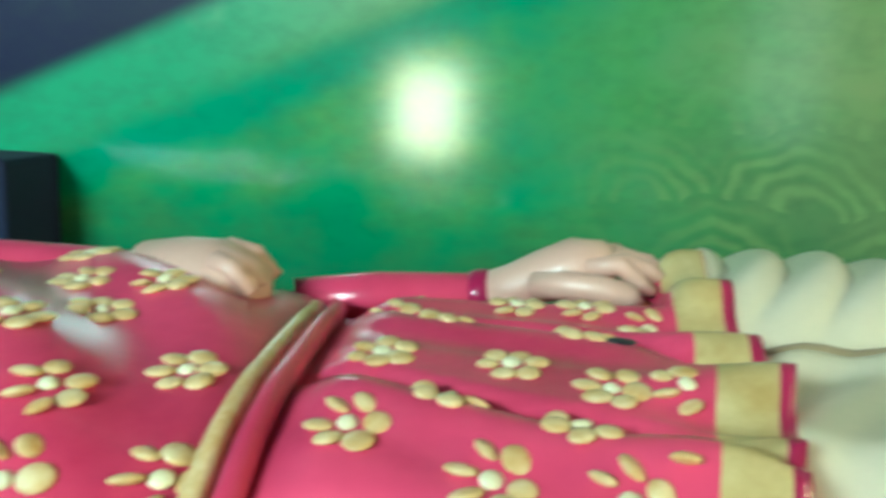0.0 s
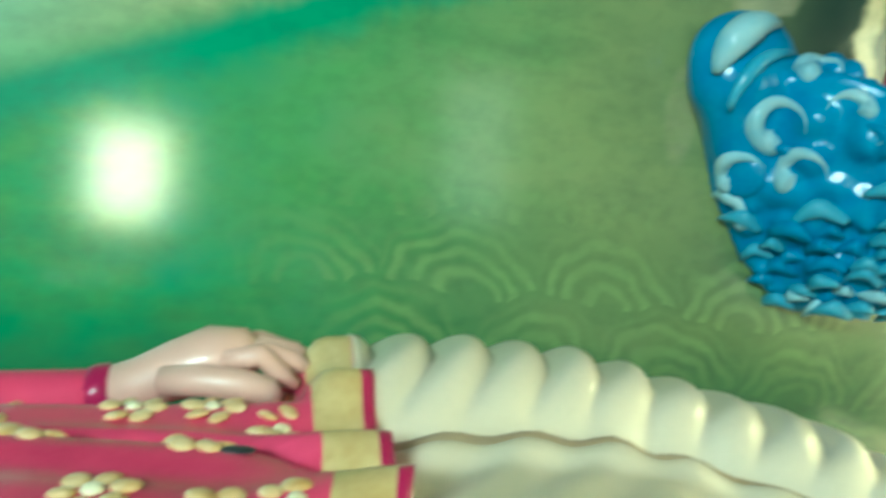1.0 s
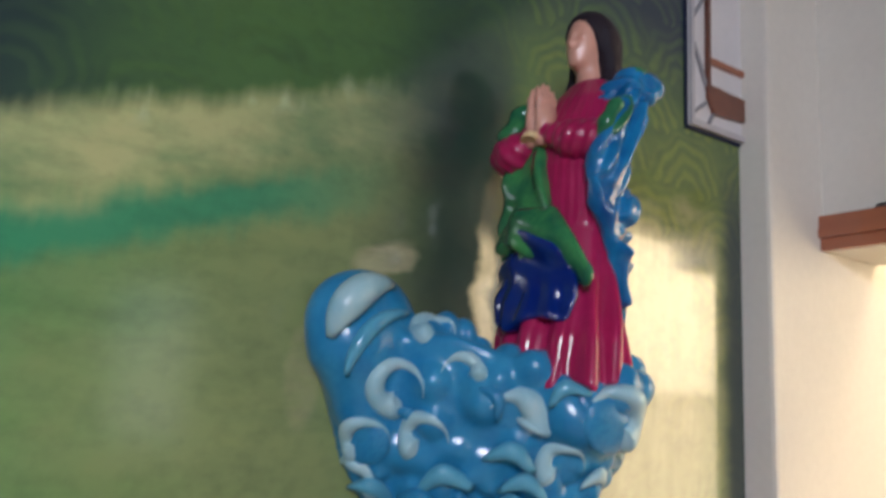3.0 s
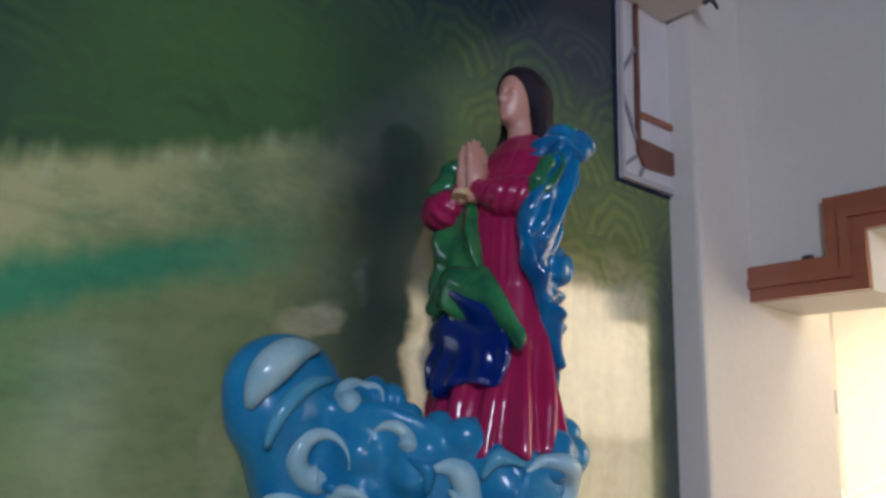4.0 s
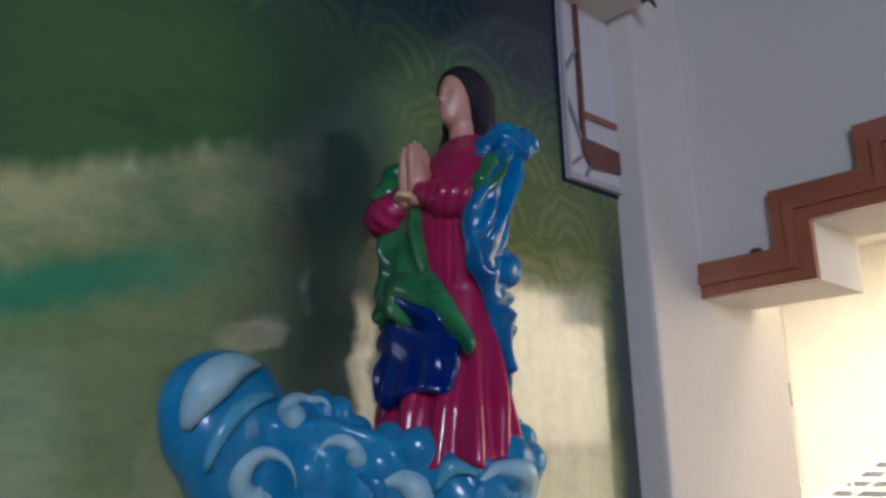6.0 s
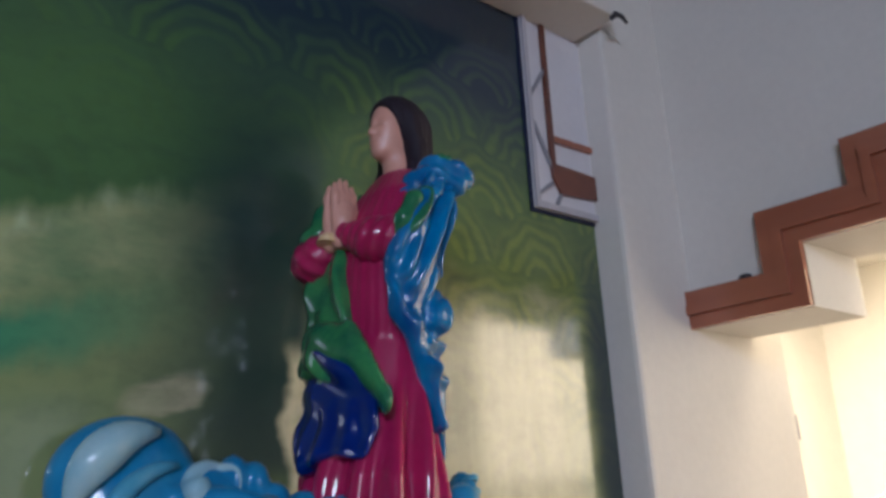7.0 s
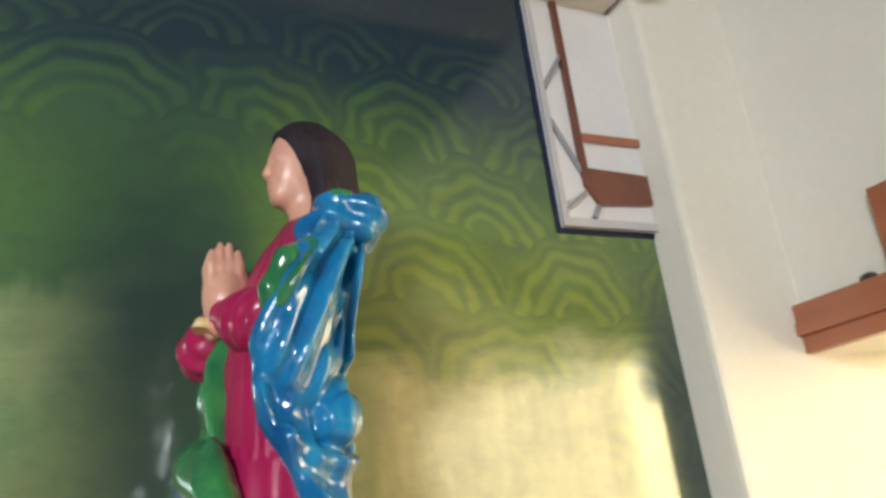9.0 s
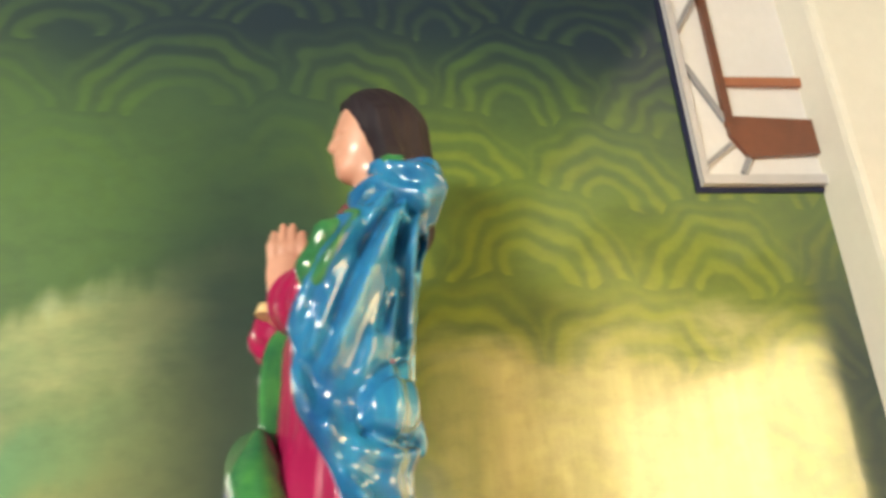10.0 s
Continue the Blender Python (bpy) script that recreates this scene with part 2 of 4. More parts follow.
PANE_BROWN = paint("brown_pane", (0.2, 0.06, 0.028), (0.07, 0.022, 0.014), 14, 0.3, 0.4)
MAROON = paint("maroon_cloth", (0.2, 0.012, 0.05), (0.3, 0.02, 0.06), 8, 0.5, 0.2)
WHITE_METAL = paint("white_metal", (0.75, 0.75, 0.74), (0.66, 0.66, 0.65), 20, 0.35)
DARK_STONE = paint("dark_tread", (0.08, 0.09, 0.12), (0.12, 0.12, 0.14), 12, 0.35)
FRAME_GREY = paint("pale_grey_frame", (0.52, 0.50, 0.52), (0.42, 0.41, 0.44), 25, 0.4)
RAIL_GREY = paint("grey_rail_paint", (0.40, 0.38, 0.35), (0.30, 0.29, 0.27), 20, 0.4)
BLACK = paint("black_plastic", (0.02, 0.02, 0.025), (0.035, 0.035, 0.04), 30, 0.4)


# ==== building helpers ====
def mesh_of(name, bm, *mats, smooth=False):
    me = bpy.data.meshes.new(name)
    bm.normal_update()
    if smooth:
        for f in bm.faces:
            f.smooth = True
    bm.to_mesh(me)
    bm.free()
    for m in mats:
        me.materials.append(m)
    return me


def part(name, bm, mat, parent, label="", smooth=False):
    mats = mat if isinstance(mat, (list, tuple)) else [mat]
    ob = new(name, mesh_of(name, bm, *mats, smooth=smooth))
    ob.parent = parent
    return tagged(ob, label)


def box(bm, a, b, bevel=0.0, slot=0):
    """An upright box between two corners."""
    vs = [bm.verts.new((x, y, z)) for x in (a[0], b[0]) for y in (a[1], b[1]) for z in (a[2], b[2])]
    fs = [bm.faces.new([vs[i] for i in q]) for q in ((0, 1, 3, 2), (4, 6, 7, 5), (0, 4, 5, 1), (2, 3, 7, 6), (0, 2, 6, 4), (1, 5, 7, 3))]
    for f in fs:
        f.material_index = slot
    if bevel:
        es = {e for f in fs for e in f.edges}
        bmesh.ops.bevel(bm, geom=list(es), offset=bevel, segments=2, affect="EDGES", profile=0.6, clamp_overlap=True)
    return fs


def solid(name, a, b, mat, label, category, kind="structure", bevel=0.0):
    bm = bmesh.new()
    box(bm, a, b, bevel)
    bmesh.ops.recalc_face_normals(bm, faces=bm.faces)
    return tagged(new(name, mesh_of(name, bm, mat)), label, category, kind=kind)


def prism(bm, outline, axis, lo, hi, slot=0):
    """A closed outline of pairs, pushed along an axis (0, 1 or 2) from lo to hi."""
    def at(p, d):
        c = list(p)
        c.insert(axis, d)
        return c
    lower = [bm.verts.new(at(p, lo)) for p in outline]
    upper = [bm.verts.new(at(p, hi)) for p in outline]
    n = len(outline)
    fs = [bm.faces.new([lower[i], lower[(i + 1) % n], upper[(i + 1) % n], upper[i]]) for i in range(n)]
    fs += [bm.faces.new(lower[::-1]), bm.faces.new(upper)]
    for f in fs:
        f.material_index = slot
    return fs


def loft(bm, rings, slot=0, closed=True, caps=True):
    """Skin over rings of equally many points. slot: a material index, or a function of ring and point number."""
    rows = [[bm.verts.new(p) for p in ring] for ring in rings]
    n = len(rows[0])
    for i in range(len(rows) - 1):
        for j in range(n if closed else n - 1):
            k = (j + 1) % n
            f = bm.faces.new((rows[i][j], rows[i][k], rows[i + 1][k], rows[i + 1][j]))
            f.material_index = slot(i, j) if callable(slot) else slot
            f.smooth = True
    if caps and closed:
        for row in (rows[0][::-1], rows[-1]):
            f = bm.faces.new(row)
            f.material_index = slot(0, 0) if callable(slot) else slot
    return rows


def tube(bm, spine, radii, slot=0, sides=12, flat=1.0, up=(0, 0, 1)):
    """A tapering tube along a line of points; flat squeezes it across."""
    pts = [Vector(p) for p in spine]
    rings = []
    for i, p in enumerate(pts):
        t = (pts[min(i + 1, len(pts) - 1)] - pts[max(i - 1, 0)]).normalized()
        a = t.cross(Vector(up))
        a = a.normalized() if a.length > 1e-4 else Vector((1, 0, 0))
        b = a.cross(t).normalized()
        rings.append([p + radii[i] * (math.cos(q) * a * flat + math.sin(q) * b) for q in (2 * math.pi * k / sides for k in range(sides))])
    loft(bm, rings, slot)


def blob(bm, centre, radii, slot=0, turn=None, seg=16, shape=None):
    """An ellipsoid, turned, with an optional function that moves each unit point."""
    c, turn = Vector(centre), turn or Matrix.Identity(3)
    rings = []
    for i in range(seg + 1):
        a = math.pi * (0.02 + 0.96 * i / seg)
        ring = []
        for j in range(2 * seg):
            q = math.pi * j / seg
            p = Vector((math.sin(a) * math.cos(q), math.sin(a) * math.sin(q), math.cos(a)))
            if shape:
                p = shape(p)
            ring.append(c + turn @ Vector((p.x * radii[0], p.y * radii[1], p.z * radii[2])))
        rings.append(ring)
    loft(bm, rings, slot)


def lerp_rows(rows, z):
    """Values between rows (z, a, b, ...), in rising z."""
    if z <= rows[0][0]:
        return rows[0][1:]
    for lo, hi in zip(rows, rows[1:]):
        if z <= hi[0]:
            t = (z - lo[0]) / (hi[0] - lo[0])
            t = t * t * (3 - 2 * t)
            return tuple(p + (q - p) * t for p, q in zip(lo[1:], hi[1:]))
    return rows[-1][1:]


def sstep(v, a, b):
    t = min(1, max(0, (v - a) / (b - a)))
    return t * t * (3 - 2 * t)


def sculpt(fn, lo, hi, h):
    """Vertices and four-sided faces of the surface where fn(x, y, z) is 0, inside a box, on cells of size h."""
    axes = [np.arange(a, b + h, h) for a, b in zip(lo, hi)]
    g = np.meshgrid(*axes, indexing="ij")
    val = fn(*g)
    n = val.shape
    c = [s - 1 for s in n]
    total, count = np.zeros((*c, 3)), np.zeros(c)

    def corner(i, j, k):
        return val[i:i + c[0], j:j + c[1], k:k + c[2]]

    for ax in range(3):
        others = [a for a in range(3) if a != ax]
        for p in (0, 1):
            for q in (0, 1):
                o = [0, 0, 0]
                o[others[0]], o[others[1]] = p, q
                e = list(o)
                e[ax] = 1
                a, b = corner(*o), corner(*e)
                cross = (a < 0) != (b < 0)
                t = np.where(cross, a / np.where(cross, a - b, 1), 0)
                count += cross
                for d in range(3):
                    total[..., d] += np.where(cross, t if d == ax else o[d], 0)
    live = count > 0
    index = np.full(c, -1)
    index[live] = np.arange(live.sum())
    where = np.argwhere(live)
    verts = (where + total[live] / count[live][:, None]) * h + np.array([a[0] for a in axes])
    faces = []
    for ax in range(3):
        u, v = (ax + 1) % 3, (ax + 2) % 3
        a = np.moveaxis(val, (ax, u, v), (0, 1, 2))
        ix = np.moveaxis(index, (ax, u, v), (0, 1, 2))
        s0, s1 = a[:-1, 1:-1, 1:-1] < 0, a[1:, 1:-1, 1:-1] < 0
        for flip, hit in ((False, s0 & ~s1), (True, ~s0 & s1)):
            i, j, k = np.nonzero(hit)
            quad = np.stack([ix[i, j, k], ix[i, j + 1, k], ix[i, j + 1, k + 1], ix[i, j, k + 1]], 1)
            faces.append(quad[:, ::-1] if flip else quad)
    faces = np.concatenate(faces)
    return verts, faces[(faces >= 0).all(1)]


def add_sculpt(bm, slot, fn, lo, hi, h):
    verts, faces = sculpt(fn, lo, hi, h)
    vs = [bm.verts.new(v) for v in verts.tolist()]
    for q in faces.tolist():
        f = bm.faces.new([vs[i] for i in q])
        f.material_index, f.smooth = slot, True


def d_capsule(x, y, z, a, b, ra, rb):
    ax, ay, az = (q - p for p, q in zip(a, b))
    t = np.clip(((x - a[0]) * ax + (y - a[1]) * ay + (z - a[2]) * az) / (ax * ax + ay * ay + az * az), 0, 1)
    return np.sqrt((x - a[0] - t * ax) ** 2 + (y - a[1] - t * ay) ** 2 + (z - a[2] - t * az) ** 2) - (ra + (rb - ra) * t)


def d_chain(x, y, z, points, radii, k=0.008):
    d = None
    for a, b, ra, rb in zip(points, points[1:], radii, radii[1:]):
        e = d_capsule(x, y, z, a, b, ra, rb)
        d = e if d is None else smin(d, e, k)
    return d


def d_ball(x, y, z, c, r):
    k = np.sqrt(((x - c[0]) / r[0]) ** 2 + ((y - c[1]) / r[1]) ** 2 + ((z - c[2]) / r[2]) ** 2)
    return (k - 1) * min(r)


def smin(a, b, k):
    h = np.clip(0.5 + 0.5 * (b - a) / k, 0, 1)
    return b + (a - b) * h - k * h * (1 - h)


def smax(a, b, k):
    return -smin(-a, -b, k)


def nstep(v, a, b):
    t = np.clip((v - a) / (b - a), 0, 1)
    return t * t * (3 - 2 * t)


# ==== structure ====
WALL_Y, PIL_X, PIL_Y, EAST_X = 1.48, 2.244, 1.395, 2.49
solid("floor", (-3.2, -8.2, -0.1), (19.2, 8.7, 0), FLOOR, "plain dark stone floor", "floor")
solid("ceiling", (-3.2, -8.2, 3.3), (2.76, 1.7, 3.4), CEILING, "dark blue-grey painted ceiling", "ceiling")
solid("ceiling_hall", (2.76, -8.2, 6.0), (19.2, 8.7, 6.1), PLASTER, "white plastered hall ceiling", "ceiling")
solid("wall_north", (-3.0, WALL_Y, 0), (PIL_X, 1.7, 3.3), MURAL, "glossy green mural wall with fan arcs, shadow and reflected cream glow painted in", "wall")
solid("wall_west", (-3.2, -8.0, 0), (-3.0, 1.7, 3.3), BACK_WALL, "plain grey painted wall", "wall")
# body of the added overhead fill; the room has no known light here
bm = bmesh.new()
box(bm, (-2.53, -3.38, 3.245), (-0.97, -1.82, 3.298), 0.006)
tagged(new("overhead_fill_panel", mesh_of("overhead_fill_panel", bm, WHITE_METAL)), "square white fill panel added under the ceiling, out of view", "lamp")
solid("beam", (-3.0, 1.33, 2.868), (2.236, WALL_Y, 3.3), PLASTER, "white plastered beam over the mural", "beam", bevel=0.006)
bm = bmesh.new()
box(bm, (PIL_X, PIL_Y, 0), (2.93, 1.7, 3.3), 0.012)
tagged(new("wall_corner", mesh_of("wall_corner", bm, PLASTER)), "white plastered pier beside the mural", "pillar", kind="structure")
solid("wall_hall_west", (2.76, 1.7, 0), (2.93, 8.5, 6.0), PLASTER, "white wall of the stair hall", "wall")
solid("wall_hall_north", (2.76, 8.5, 0), (19.2, 8.7, 6.0), PLASTER, "bright white wall of the stair hall", "wall")
solid("wall_hall_east", (19.0, -8.0, 0), (19.2, 8.5, 6.0), PLASTER, "bright white far wall of the stair hall", "wall")

solid("wall_hall_upper_west", (2.76, -8.2, 3.4), (2.93, 1.7, 6.0), PLASTER, "white upper wall of the stair hall", "wall")
solid("wall_hall_upper_south", (2.93, -8.2, 3.3), (19.2, -8.0, 6.0), PLASTER, "white upper wall of the stair hall", "wall")

# unseen hall wall, added to frame the fill panels like a wide window
for name, a, b in (("wall_hall_south", (4.38, -8.0, 0), (4.55, -5.2, 3.3)), ("wall_hall_south_end", (4.38, -0.06, 0), (4.55, 0.15, 3.3)),
                   ("wall_hall_south_sill", (4.38, -5.2, 0), (4.55, -0.06, 0.86)), ("wall_hall_south_transom", (4.39, -5.2, 1.73), (4.49, -0.06, 1.75)), ("wall_hall_south_mullion", (4.38, -1.39, 0.86), (4.50, -1.30, 2.86)), ("wall_hall_south_head", (4.38, -5.2, 2.86), (4.55, -0.06, 3.3))):
    solid(name, a, b, PLASTER, "white plastered wall added out of view round the hall fill panels", "wall")

# stair wall with a stepped lower edge
ZIG = [(1.395, 2.105), (1.09, 2.105), (1.09, 2.253), (0.868, 2.253), (0.868, 2.36), (0.65, 2.36), (0.65, 2.51), (0.43, 2.51), (0.43, 2.66), (0.21, 2.66), (0.21, 2.81), (-0.75, 2.81)]
bm = bmesh.new()
prism(bm, ZIG + [(-0.75, 3.3), (1.395, 3.3)], 0, EAST_X, 2.76)
bmesh.ops.recalc_face_normals(bm, faces=bm.faces)
tagged(new("wall_east", mesh_of("wall_east", bm, PLASTER)), "white stair wall with a stepped lower edge", "wall", kind="structure")
for name, a, b in (("wall_east_rest", (EAST_X, -3.55, 0), (2.76, -0.75, 3.3)), ("wall_east_far", (EAST_X, -8.0, 0), (2.76, -4.65, 3.3)),
                   ("wall_east_sill", (EAST_X, -4.65, 0), (2.76, -3.55, 1.1)), ("wall_east_head", (EAST_X, -4.65, 2.55), (2.76, -3.55, 3.3))):
    solid(name, a, b, BACK_WALL, "plain grey painted wall", "wall")

# back wall with its window
for name, a, b in (("wall_south", (-3.0, -8.2, 0), (-1.5, -8.0, 3.3)), ("wall_south_end", (-0.2, -8.2, 0), (19.2, -8.0, 3.3)),
                   ("wall_south_sill", (-1.5, -8.2, 0), (-0.2, -8.0, 0.8)), ("wall_south_head", (-1.5, -8.2, 2.1), (-0.2, -8.0, 3.3))):
    solid(name, a, b, BACK_WALL, "plain grey painted wall behind the room", "wall")

# stepped wooden trim
trim = tagged(new("stair_trim"), "varnished reddish wooden moulding along the stepped wall edge", "trim", kind="structure")
W = 0.093


def zig_band(lo, hi, proud, name):
    """A band along the stepped edge, from lo to hi of its width, standing proud of the wall."""
    outer, inner = [], []
    for k, (y, z) in enumerate(ZIG):
        last = k == len(ZIG) - 1
        corner = k % 2 == 1 and not last
        s = 1 if k else 0
        for row, w in ((outer, lo), (inner, hi)):
            row.append((y + (w * W * s if 0 < k and not last else 0), z + w * W))
    b = bmesh.new()
    prism(b, outer + inner[::-1], 0, EAST_X - proud, EAST_X + 0.004)
    bmesh.ops.recalc_face_normals(b, faces=b.faces)
    part(name, b, WOOD, trim)


zig_band(0.0, 0.36, 0.018, "lower_moulding")
zig_band(0.362, 0.62, 0.030, "middle_bead")
zig_band(0.622, 1.0, 0.024, "upper_moulding")
bm = bmesh.new()
blob(bm, (EAST_X - 0.012, 1.235, 2.203), (0.010, 0.017, 0.008), seg=6)
tagged(new("dark_cloth_scrap", mesh_of("dark_cloth_scrap", bm, BLACK, smooth=True)), "small dark scrap lying on the wooden trim", "scrap")

# stained panel beside the pier
panel = tagged(new("wall_panel"), "framed panel of white and brown leaded panes under the beam", "panel", kind="structure")
PX0, PX1, PZ0, PZ1 = 2.026, PIL_X, 2.366, 2.868
Y = WALL_Y


def flat_piece(name, outline, depth, mat, y0=None, lift=0.0):
    b = bmesh.new()
    back = Y if y0 is None else y0
    prism(b, outline, 1, back - lift - depth, back - lift)
    bmesh.ops.recalc_face_normals(b, faces=b.faces)
    return part(name, b, mat, panel)


def strip(name, p, q, w, depth, mat, lift):
    p, q = Vector(p), Vector(q)
    n = Vector((-(q - p).y, (q - p).x)).normalized() * w / 2
    return flat_piece(name, [tuple(p + n), tuple(q + n), tuple(q - n), tuple(p - n)], depth, mat, lift=lift)


flat_piece("outer_edge", [(PX0 - 0.008, PZ0 - 0.009), (PX1, PZ0 - 0.009), (PX1, PZ1), (PX0 - 0.008, PZ1)], 0.004, NAVY_TRIM)
flat_piece("pane", [(PX0, PZ0), (PX1, PZ0), (PX1, PZ1), (PX0, PZ1)], 0.004, PANE_WHITE, lift=0.005)
strip("frame_side", (PX0 + 0.006, PZ0), (PX0 + 0.006, PZ1), 0.012, 0.008, FRAME_GREY, 0.010)
strip("frame_foot", (PX0 + 0.012, PZ0 + 0.008), (PX1, PZ0 + 0.008), 0.016, 0.008, FRAME_GREY, 0.010)
strip("post", (2.096, PZ1 - 0.004), (2.094, 2.47), 0.013, 0.010, PANE_BROWN, 0.010)
strip("rail", (2.101, 2.553), (PX1, 2.555), 0.016, 0.009, WOOD, 0.010)
flat_piece("brown_pane", [(2.090, 2.487), (PX1, 2.482), (PX1, 2.420), (2.116, 2.412), (2.090, 2.452)], 0.009, PANE_BROWN, lift=0.010)
strip("lead", (2.038, 2.655), (2.091, 2.735), 0.008, 0.007, GREY_LEAD, 0.010)
strip("lead", (2.038, 2.585), (2.089, 2.480), 0.009, 0.007, GREY_LEAD, 0.010)
strip("lead", (2.038, 2.400), (2.090, 2.438), 0.008, 0.007, GREY_LEAD, 0.010)
strip("lead", (2.116, 2.412), (2.100, 2.386), 0.008, 0.007, GREY_LEAD, 0.010)

# hook at the head of the pier
bm = bmesh.new()
tube(bm, [(2.20, 1.325, 2.85), (2.21, 1.318, 2.862), (2.235, 1.318, 2.866), (2.26, 1.322, 2.858)], [0.006, 0.008, 0.006, 0.004], sides=8)
tagged(new("cable_end", mesh_of("cable_end", bm, BLACK, smooth=True)), "short dark cable end at the head of the pier", "cable")

# far stairs in the bright hall
stairs = tagged(new("far_stairs"), "far flight of white steps with dark risers in the bright hall", "stairs")
for k in range(14):
    x, z = 13.6 + 0.27 * k, 0.15 * k
    bm = bmesh.new()
    box(bm, (x, 3.4, 0.0), (x + 0.27, 7.35 - 0.16 * k, z + 0.10))
    s = part("step", bm, DARK_STONE, stairs)
    bm = bmesh.new()
    box(bm, (x - 0.03, 3.38, z + 0.102), (x + 0.27, 7.37 - 0.16 * k, z + 0.152), 0.004)
    part("tread", bm, WHITE_METAL, s)
rail = tagged(new("white_stair_rail"), "thin white metal railing beside the far steps", "railing")
for k in range(0, 12, 3):
    bm = bmesh.new()
    x, y, z = 13.75 + 0.27 * k, 6.25 - 0.16 * k, 0.152 + 0.15 * k
    tube(bm, [(x, y, z), (x, y, z + 0.95)], [0.03, 0.03], sides=8)
    blob(bm, (x, y, z + 0.98), (0.045, 0.045, 0.05), seg=5)
    part("post", bm, RAIL_GREY, rail)
for lift in (0.35, 0.6, 0.85):
    bm = bmesh.new()
    tube(bm, [(13.75, 6.25, 0.152 + lift), (13.75 + 0.27 * 9, 6.25 - 0.16 * 9, 0.152 + 0.15 * 9 + lift)], [0.02, 0.02], sides=8)
    part("bar", bm, RAIL_GREY, rail)
bm = bmesh.new()
box(bm, (2.931, 1.402, 1.835), (2.952, 1.43, 1.905), 0.003)
tagged(new("door_catch", mesh_of("door_catch", bm, GREY_LEAD)), "small grey metal catch on the pier edge", "catch")


# ==== the cloud bracket ====
CLOUD_LEFT = [(1.36, 0.05), (1.385, 0.09), (1.46, 0.168), (1.57, 0.24), (1.67, 0.272), (1.79, 0.30)]
CLOUD_RIGHT = [(1.36, 0.05), (1.385, 0.11), (1.46, 0.19), (1.57, 0.25), (1.68, 0.285), (1.79, 0.28)]
CLOUD_DEEP = [(1.36, 0.05), (1.385, 0.10), (1.46, 0.19), (1.57, 0.26), (1.68, 0.33), (1.79, 0.34)]
CX = 1.36


def cloud_point(s, z):
    """Front surface of the cloud: s from -1 (its left rim) to 1 (its right rim)."""
    wl, wr, dp = lerp_rows(CLOUD_LEFT, z)[0], lerp_rows(CLOUD_RIGHT, z)[0], lerp_rows(CLOUD_DEEP, z)[0]
    x = CX + s * (wl if s < 0 else wr)
    peak = 0.25
    u = (s - peak) / (1 + peak) if s < peak else (s - peak) / (1 - peak)
    fall = (1 - abs(u) ** 1.35) if s < peak else (1 - abs(u) ** 2.4)
    return Vector((x, Y - 0.012 - dp * fall, z))


def cloud_normal(s, z):
    a, b = cloud_point(min(1, s + 0.02), z) - cloud_point(max(-1, s - 0.02), z), cloud_point(s, z + 0.01) - cloud_point(s, z - 0.01)
    n = a.cross(b)
    return n.normalized()


cloud = tagged(new("cloud_bracket"), "glossy blue sculpted cloud bracket with pale curls on the mural wall", "wall bracket")
BUMPS = []
rnd = random.Random(3)
for k in range(50):
    bs, bz = rnd.uniform(-0.95, 0.95), rnd.uniform(1.40, 1.60)
    BUMPS.append((cloud_point(bs, bz), rnd.uniform(0.010, 0.019)))
for k in range(26):
    bs, bz, br = rnd.uniform(-0.9, 0.9), rnd.uniform(1.52, 1.74), rnd.uniform(0.022, 0.034)
    BUMPS.append((cloud_point(bs, bz) + Vector((0, 0.55 * br, 0)), br))
RIM_Z = [r[0] for r in CLOUD_LEFT]
# knolls along the top of the cloud: centre and half sizes
KNOLLS = (((1.216, 1.385, 1.768), (0.036, 0.036, 0.036)), ((1.250, 1.375, 1.782), (0.020, 0.034, 0.036)), ((1.276, 1.362, 1.776), (0.019, 0.034, 0.032)), ((1.300, 1.345, 1.752), (0.020, 0.030, 0.026)),
          ((1.302, 1.268, 1.735), (0.028, 0.030, 0.030)), ((1.348, 1.230, 1.730), (0.032, 0.032, 0.032)), ((1.270, 1.310, 1.735), (0.024, 0.028, 0.028)), ((1.385, 1.168, 1.690), (0.026, 0.026, 0.026)), ((1.425, 1.145, 1.686), (0.026, 0.026, 0.026)))


